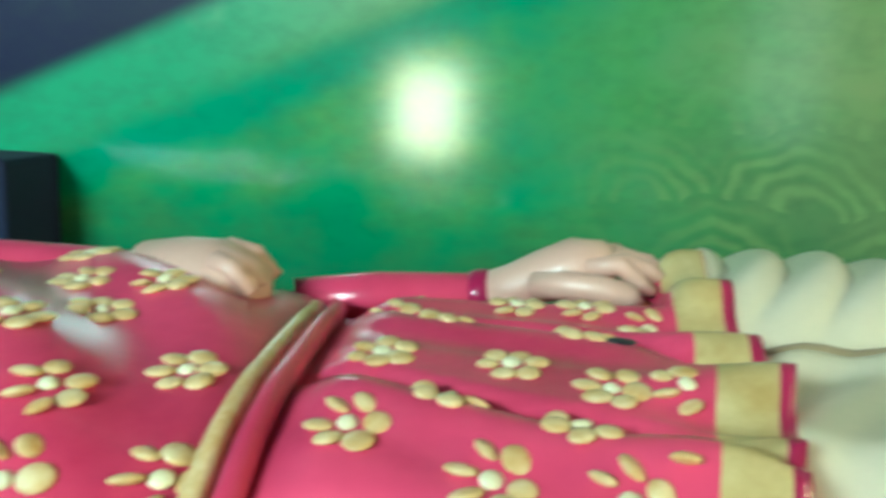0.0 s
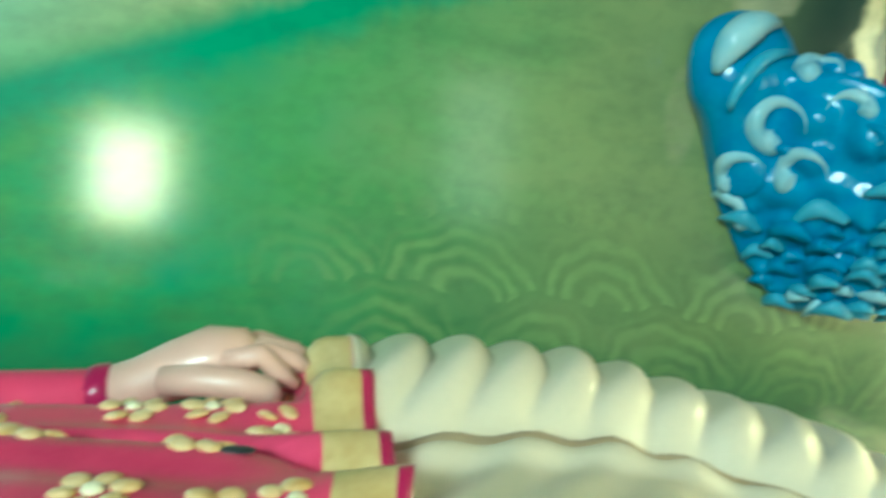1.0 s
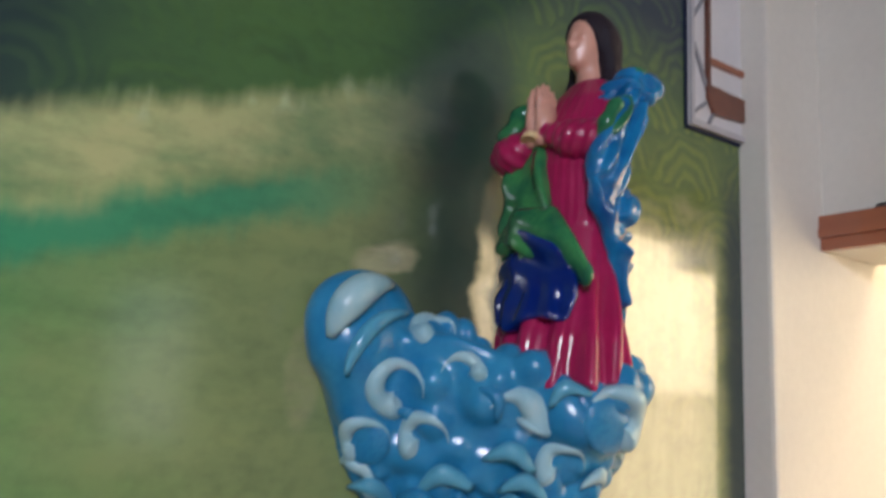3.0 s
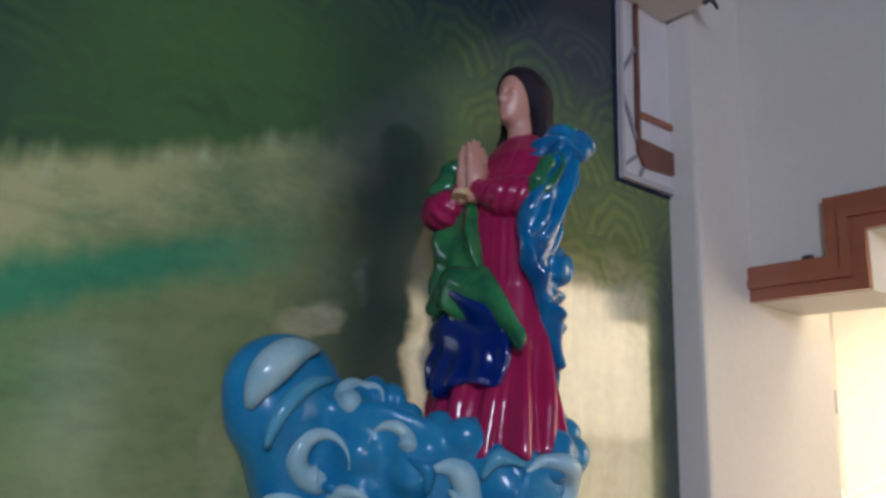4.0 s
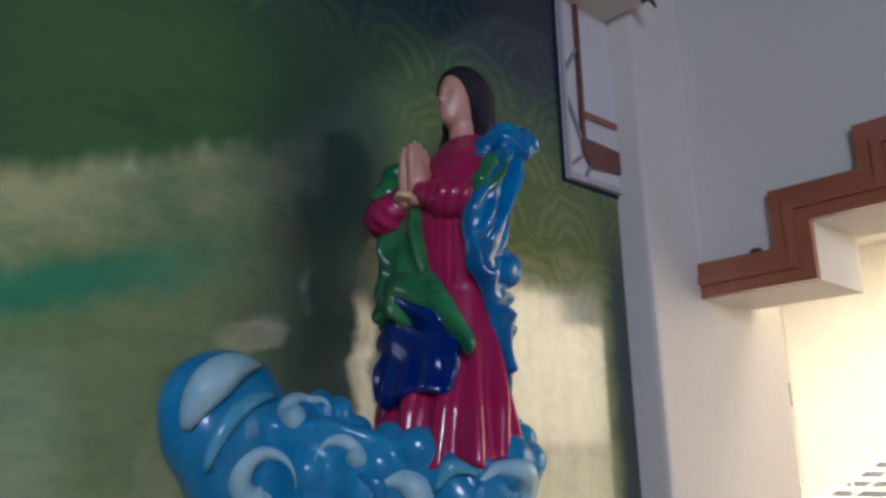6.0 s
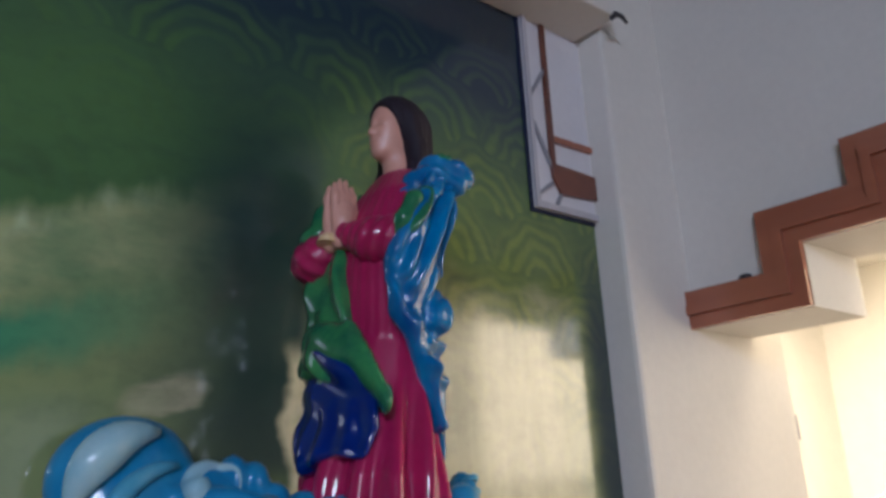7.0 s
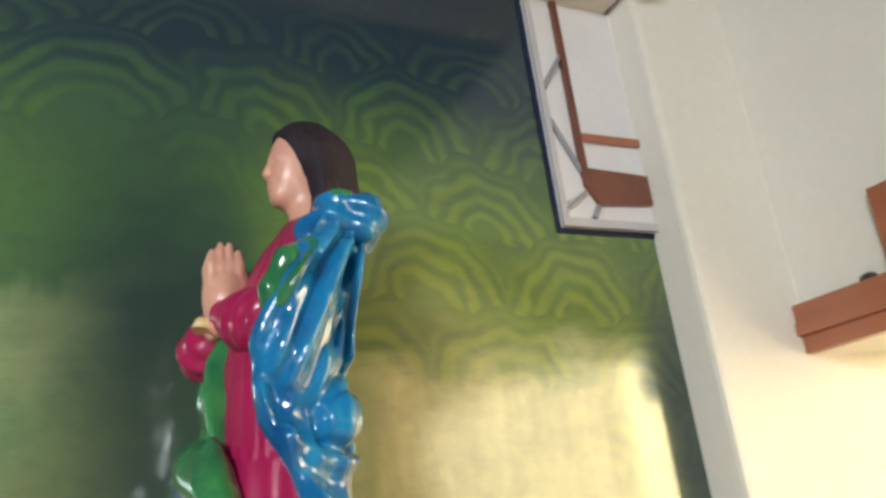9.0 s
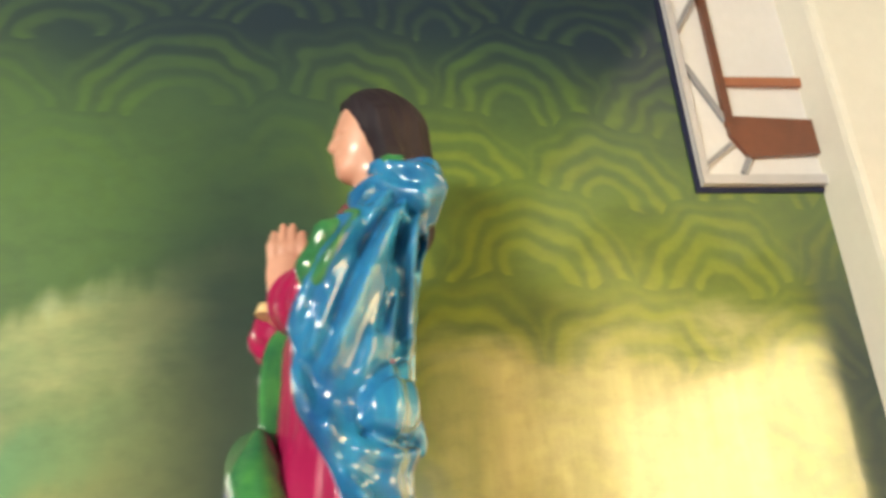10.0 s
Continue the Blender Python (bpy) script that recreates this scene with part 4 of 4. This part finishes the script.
    # folded palms
    def folded_palms(x, y, z):
        z = 2.12 + (z - 2.12) / 1.12 - 0.006
        d = None
        for dy in (-0.012, 0.012):
            e = d_chain(x, y, z, [(1.376, 1.302 + dy, 2.125), (1.384, 1.302 + dy, 2.152), (1.388, 1.303 + dy * 0.9, 2.168)], [0.013, 0.016, 0.014], 0.008)
            e = smin(e, d_ball(x, y, z, (1.386, 1.302 + dy, 2.160), (0.023, 0.011, 0.022)), 0.006)
            for f in range(4):
                fx = 1.370 + 0.0105 * f
                top = 2.214 - (0.008 if f in (0, 3) else 0.0)
                e = smin(e, d_chain(x, y, z, [(fx, 1.302 + dy, 2.165), (fx + 0.001, 1.302 + dy * 0.85, 2.190), (fx + 0.002, 1.303 + dy * 0.6, top)], [0.0066, 0.0062, 0.0042]), 0.0022)
            d = e if d is None else np.minimum(d, e)
        return smin(d, d_chain(x, y, z, [(1.392, 1.292, 2.146), (1.405, 1.294, 2.165), (1.410, 1.296, 2.180)], [0.008, 0.0075, 0.005]), 0.005)
    add_sculpt(bm, 3, folded_palms, (1.33, 1.26, 2.10), (1.44, 1.35, 2.255), 0.0021)
    tube(bm, [(1.372, 1.306, 2.124), (1.376, 1.306, 2.136)], [0.0245, 0.0235], 5, 16, 0.95)

    # neck, head and hair; the head is turned slightly upward
    HX, HY, HZ = 1.490, 1.290, 2.342

    def head(x, y, z):
        d = d_ball(x, y, z, (HX + 0.004, HY, HZ + 0.012), (0.046, 0.037, 0.046))
        d = smin(d, d_ball(x, y, z, (HX - 0.012, HY, HZ - 0.022), (0.033, 0.028, 0.036)), 0.018)
        d = smin(d, d_ball(x, y, z, (HX - 0.032, HY, HZ - 0.044), (0.012, 0.013, 0.010)), 0.012)
        d = smin(d, d_chain(x, y, z, [(HX - 0.039, HY, HZ + 0.010), (HX - 0.048, HY, HZ - 0.012)], [0.004, 0.0058]), 0.007)
        for sy in (-1, 1):
            d = smax(d, -d_ball(x, y, z, (HX - 0.047, HY + sy * 0.016, HZ + 0.003), (0.010, 0.010, 0.006)), 0.007)
            d = smin(d, d_ball(x, y, z, (HX - 0.033, HY + sy * 0.0155, HZ + 0.002), (0.0075, 0.0085, 0.005)), 0.003)
        d = smin(d, d_ball(x, y, z, (HX - 0.043, HY, HZ - 0.0265), (0.0045, 0.011, 0.0034)), 0.004)
        d = smin(d, d_ball(x, y, z, (HX - 0.041, HY, HZ - 0.0335), (0.0050, 0.009, 0.0032)), 0.004)
        d = smin(d, d_capsule(x, y, z, (HX + 0.004, HY, HZ - 0.02), (HX + 0.006, HY - 0.004, HZ - 0.095), 0.024, 0.030), 0.012)
        return d
    add_sculpt(bm, 3, head, (1.40, 1.22, 2.215), (1.56, 1.36, 2.41), 0.0022)

    def hair(x, y, z):
        d = d_ball(x, y, z, (HX + 0.005, HY, HZ + 0.014), (0.052, 0.045, 0.052))
        d = smin(d, d_chain(x, y, z, [(HX + 0.030, HY, HZ), (HX + 0.036, HY, HZ - 0.06), (HX + 0.03, HY, HZ - 0.12)], [0.040, 0.038, 0.036]), 0.02)
        for sy in (-1, 1):
            d = smin(d, d_chain(x, y, z, [(HX + 0.006, HY + sy * 0.038, HZ + 0.01), (HX + 0.014, HY + sy * 0.040, HZ - 0.04), (HX + 0.006, HY + sy * 0.046, HZ - 0.085), (HX - 0.02, HY + sy * 0.058, HZ - 0.125)],
                                          [0.014, 0.016, 0.014, 0.006]), 0.012)
        d = d - 0.0010 * np.sin(np.arctan2(y - HY, x - HX + 0.03) * 30 + z * 30)
        # opening for the face
        cut = d_ball(x, y, z, (HX - 0.056, HY, HZ - 0.020), (0.056, 0.050, 0.064))
        return smax(d, -cut, 0.006)
    add_sculpt(bm, 4, hair, (1.40, 1.20, 2.18), (1.59, 1.38, 2.42), 0.003)
    ob = new("standing_statue", mesh_of("standing_statue", bm, CRIMSON, BLUE, GREEN, SKIN, HAIR, GOLD, NAVY))
    return tagged(ob, "painted standing statue in crimson gown and blue cloak, palms together", "statue")


standing_figure()


# ==== the reclining figure ====
BASE = 1.02
def robe_height(x, y):
    """Top of the robed and pleated figure over the plan."""
    # torso and hips
    w = 0.36 + 0.02 * math.sin(x * 3)
    u = abs((y - 0.87) / w)
    trunk = BASE + (0.268 + 0.035 * sstep(-x, -0.05, 0.25)) * max(0, 1 - u ** 3.2) ** 0.5
    # long overlapping rolls of cloth over the hips, each with a crease on its far side
    for c, lean in ((0.80, 0.26), (0.995, 0.28), (0.625, 0.20), (1.09, 0.10)):
        off = c - lean * (x - 0.04) + 0.008 * math.sin(x * 17 + c * 9)
        on = sstep(x, 0.02, 0.10)
        trunk -= 0.024 * math.exp(-((y - off) / 0.011) ** 2) * on
        trunk += 0.013 * math.exp(-((y - off + 0.045) / 0.030) ** 2) * on
        trunk += 0.004 * math.exp(-((y - off + 0.115) / 0.018) ** 2) * on
    if x < 0.02:
        trunk += 0.011 * math.sin((x * 0.95 + y * 0.75) * 24 + 1.2 * math.sin(y * 7)) * sstep(-x, -0.02, 0.1)
    trunk -= 0.022 * math.exp(-((x - 0.03) / 0.035) ** 2)
    far = sstep(x, 0.16, 0.44) * 0.05 * math.exp(-((y - 1.15) / 0.085) ** 2)
    return max(trunk + far, BASE + (leg_height(max(x, 0.42), y, 0.0) + 0.012 - BASE) * sstep(x, 0.26, 0.42))


LEG_TOP = [(0.3, 1.33), (0.59, 1.338), (0.73, 1.329), (0.815, 1.312), (0.89, 1.294), (0.99, 1.275), (1.065, 1.26), (1.156, 1.228), (1.22, 1.15), (1.26, 1.03)]


def leg_height(x, y, pleat=1.0):
    top = lerp_rows(LEG_TOP, x)[0] - 0.012
    groove = 0.985 + 0.05 * math.sin(min(1, max(0, (x - 0.4) / 0.5)) * 1.9) - 0.10 * sstep(x, 0.8, 1.15)
    back = 1.25
    if y > groove:
        c = (groove + back) / 2
        u = abs((y - c) / ((back - groove) / 2))
        # overlapping crescent pleats
        ph = ((x + 4.2 * (y - c - 0.02) ** 2 - 0.02 * (y - c)) / 0.0745 + 0.62) % 1.0
        saw = max(0, 1 - (2 * ph ** 1.35 - 1) ** 2) ** 0.6
        z = BASE + (top - BASE - 0.075) + 0.075 * max(0, 1 - u ** 2.3) ** 0.6 + 0.028 * pleat * saw * max(0, 1 - u ** 3)
        if u > 0.999:
            z = BASE + (top - BASE - 0.075) * (1 if y < c else 0)
        return z
    u = (groove - y) / 0.42
    lip = 0.022 * math.exp(-((groove - y - 0.035) / 0.022) ** 2)
    z = top - 0.075 + lip + 0.028 * math.sin(min(1, u) * math.pi * 0.62) + 0.004 * math.sin((x * 1.0 + (groove - y) * 0.9) * 60)
    return max(BASE, z - 0.30 * sstep(u, 0.55, 1.0))


def reclining_figure():
    bm = bmesh.new()
    # slots: 0 rose, 1 gold, 2 cream, 3 tan, 4 pale flesh, 5 crimson

    def bend(x, y):
        return x - 0.22 * max(0, 0.83 - y) * sstep(x, 0.2, 0.44) * (1 if x < 0.462 else 0)

    def sheet(xs, ys, fn, slot):
        rows = [[bm.verts.new((bend(x, y), y, fn(x, y))) for y in ys] for x in xs]
        for i in range(len(xs) - 1):
            for j in range(len(ys) - 1):
                f = bm.faces.new((rows[i][j], rows[i + 1][j], rows[i + 1][j + 1], rows[i][j + 1]))
                f.material_index = slot(xs[i], ys[j]) if callable(slot) else slot
                f.smooth = True
        rim = [rows[i][0] for i in range(len(xs))] + rows[-1][1:] + [rows[i][-1] for i in range(len(xs) - 2, -1, -1)] + rows[0][-2:0:-1]
        low = [bm.verts.new((v.co.x, v.co.y, BASE - 0.005)) for v in rim]
        for k in range(len(rim)):
            f = bm.faces.new((rim[k], low[k], low[(k + 1) % len(rim)], rim[(k + 1) % len(rim)]))
            f.material_index = slot(xs[0], ys[0]) if callable(slot) else slot
        bm.faces.new(low[::-1]).material_index = 0

    hem = lambda y: 0.455 + 0.02 * math.sin(y * 9)
    n = 110
    ys = [0.50 + 0.74 * j / 70 for j in range(71)]
    # robe with a gathered gold and red hem, its end following the hem line
    def hem_fold(x, y):
        z = robe_height(x, y)
        return z + 0.014 * sstep(x, 0.28, 0.44) * math.sin(y * 56)
    sheet([-0.95 + 1.41 * i / n for i in range(n + 1)], ys, hem_fold, lambda x, y: 7 if 0.392 < x < 0.437 else (5 if x >= 0.437 else 0))
    sheet([0.448 + 0.812 * i / 150 for i in range(151)], [0.50 + 0.752 * j / 94 for j in range(95)], leg_height,
          2)
    cord = [0.44 + 0.76 * k / 40 for k in range(41)]
    gy = [0.985 + 0.05 * math.sin(min(1, max(0, (x - 0.4) / 0.5)) * 1.9) - 0.10 * sstep(x, 0.8, 1.15) for x in cord]
    tube(bm, [(x, g - 0.004, leg_height(x, g - 0.012, 0) + 0.002) for x, g in zip(cord, gy)], [0.013] * 41, 3, 10, 1.1)
    # belt
    ys2 = [0.50 + 0.68 * k / 40 for k in range(41)]
    for off, r, slot in ((0.0, 0.013, 1), (0.024, 0.014, 0)):
        tube(bm, [(0.0 + off + 0.05 * (1.05 - y) ** 2 - 0.03 * sstep(y, 0.98, 1.15), y, robe_height(0.03, y) + 0.010) for y in ys2], [r] * 41, slot, 10, 0.8)
    # forearm along the far side, with cuff and resting hand
    tube(bm, [(-0.05, 1.10, 1.255), (0.05, 1.13, 1.262), (0.15, 1.145, 1.265), (0.19, 1.148, 1.268)], [0.03, 0.032, 0.031, 0.030], 0, 14)
    tube(bm, [(0.163, 1.147, 1.268), (0.172, 1.147, 1.268), (0.186, 1.148, 1.270), (0.194, 1.148, 1.270)], [0.030, 0.0335, 0.0335, 0.029], 5, 14)
    tube(bm, [(0.185, 1.148, 1.272), (0.22, 1.145, 1.284), (0.26, 1.140, 1.302), (0.295, 1.137, 1.316), (0.325, 1.135, 1.318), (0.345, 1.134, 1.312)], [0.027, 0.029, 0.034, 0.038, 0.035, 0.022], 4, 16, 1.15)
    for f, (y0, y1, reach, z1) in enumerate(((1.170, 1.178, 0.400, 1.318), (1.148, 1.150, 0.408, 1.322), (1.126, 1.124, 0.405, 1.318), (1.105, 1.100, 0.388, 1.308))):
        tube(bm, [(0.305, y0, 1.322), (0.345, (y0 + y1) / 2, 1.330), (reach - 0.022, y1, z1 + 0.002), (reach, y1, z1 - 0.010)], [0.013, 0.0135, 0.0125, 0.007], 4, 10)
    tube(bm, [(0.245, 1.108, 1.296), (0.285, 1.086, 1.304), (0.325, 1.074, 1.304), (0.355, 1.072, 1.298), (0.368, 1.073, 1.290)], [0.017, 0.018, 0.017, 0.016, 0.008], 4, 12)
    # other hand across the belly, with its sleeve
    tube(bm, [(-0.62, 1.05, 1.25), (-0.45, 1.08, 1.262), (-0.30, 1.08, 1.268), (-0.20, 1.075, 1.268)], [0.06, 0.052, 0.045, 0.040], 0, 16)
    tube(bm, [(-0.22, 1.055, 1.296), (-0.17, 1.045, 1.300), (-0.13, 1.03, 1.298), (-0.09, 1.01, 1.288), (-0.07, 1.00, 1.272)], [0.034, 0.040, 0.046, 0.042, 0.02], 4, 16, 1.25)
    for k in range(4):
        tube(bm, [(-0.125 + 0.004 * k, 1.068 - 0.026 * k, 1.328), (-0.09, 1.066 - 0.028 * k, 1.320), (-0.062, 1.062 - 0.029 * k, 1.296)], [0.012, 0.013, 0.008], 4, 8)
    # raised flowers
    rng = random.Random(11)
    spots = [(0.104, 0.835), (0.101, 0.700), (-0.045, 0.756), (-0.118, 0.680), (0.220, 0.825), (0.304, 0.790), (0.155, 0.938), (0.291, 0.913), (0.210, 0.655), (0.302, 0.646), (0.362, 0.672), (0.272, 0.712), (0.171, 0.745),
             (-0.110, 0.610), (-0.015, 0.640), (-0.195, 0.755), (-0.165, 0.844), (-0.135, 0.915), (0.365, 0.795), (0.365, 0.985), (0.225, 1.025), (0.09, 0.985), (0.30, 1.02), (0.36, 1.09), (0.12, 1.08),
             (-0.225, 0.92), (-0.20, 0.66), (-0.30, 0.84), (-0.28, 0.70), (-0.37, 0.93), (-0.42, 0.78), (-0.47, 0.9), (0.20, 0.59), (-0.06, 0.56), (-0.36, 0.64), (-0.27, 1.02), (-0.5, 1.0), (0.10, 0.61)]
    for x, y in spots:
        start = rng.uniform(0, 1)
        for k in range(7):
            a = start + k * math.pi / 3
            r = 0.0215 * rng.uniform(0.93, 1.07) if k else 0.0
            px, py = x + r * math.cos(a), y + r * math.sin(a)
            pr = (0.0118 if k else 0.0085) * rng.uniform(0.85, 1.1)
            if px > 0.380 - 0.22 * max(0, 0.83 - py):
                continue
            slope = (hem_fold(px, py + 0.006) - hem_fold(px, py - 0.006)) / 0.012
            slope = max(-0.9, min(0.9, slope))
            blob(bm, (px, py, hem_fold(px, py) + 0.001), (pr * rng.uniform(0.95, 1.15), pr, 0.0045), 8 if k == 0 else 1, Euler((math.atan(slope), 0, a)).to_matrix(), 6)
    blob(bm, (0.322, 0.889, hem_fold(0.322, 0.889) + 0.001), (0.016, 0.009, 0.003), 6, seg=6)
    ob = new("reclining_statue", mesh_of("reclining_statue", bm, ROSE, GOLD, CREAM, TAN, PALE_SKIN, CRIMSON, BLACK, HEM_GOLD, PALE_GOLD))
    return tagged(ob, "painted reclining statue in rose flowered robe and cream pleated skirt", "statue")


reclining_figure()
bier = tagged(new("bier"), "long plain wooden bier under the reclining statue", "bier")
bm = bmesh.new()
box(bm, (-1.1, 0.46, 0.955), (1.95, 1.30, 1.016), 0.008)
part("top", bm, WOOD, bier)
for x in (-1.0, 1.78):
    for y in (0.5, 1.2):
        bm = bmesh.new()
        box(bm, (x, y, 0), (x + 0.07, y + 0.07, 0.953), 0.005)
        part("leg", bm, WOOD, bier)
# cloth heap at the foot of the bier
bm = bmesh.new()
blob(bm, (1.50, 1.05, 1.14), (0.27, 0.22, 0.15), seg=20, shape=lambda p: Vector((p.x, p.y, max(-0.84, p.z))) * (1 + 0.10 * noise.noise(p * 2.2)) + Vector((0, 0, 0.03 * math.sin(9 * p.x + 4 * p.y))) * (1 if p.z > 0 else 0))
tagged(new("maroon_cushion", mesh_of("maroon_cushion", bm, MAROON, smooth=True)), "rounded maroon cloth cushion at the foot of the bier", "cushion")
# dark block behind the head end
bm = bmesh.new()
box(bm, (-0.95, 1.32, 0.0), (-0.575, 1.475, 1.385), 0.01)
tagged(new("dark_plinth", mesh_of("dark_plinth", bm, NAVY_TRIM)), "dark blue plinth standing against the mural wall", "plinth")
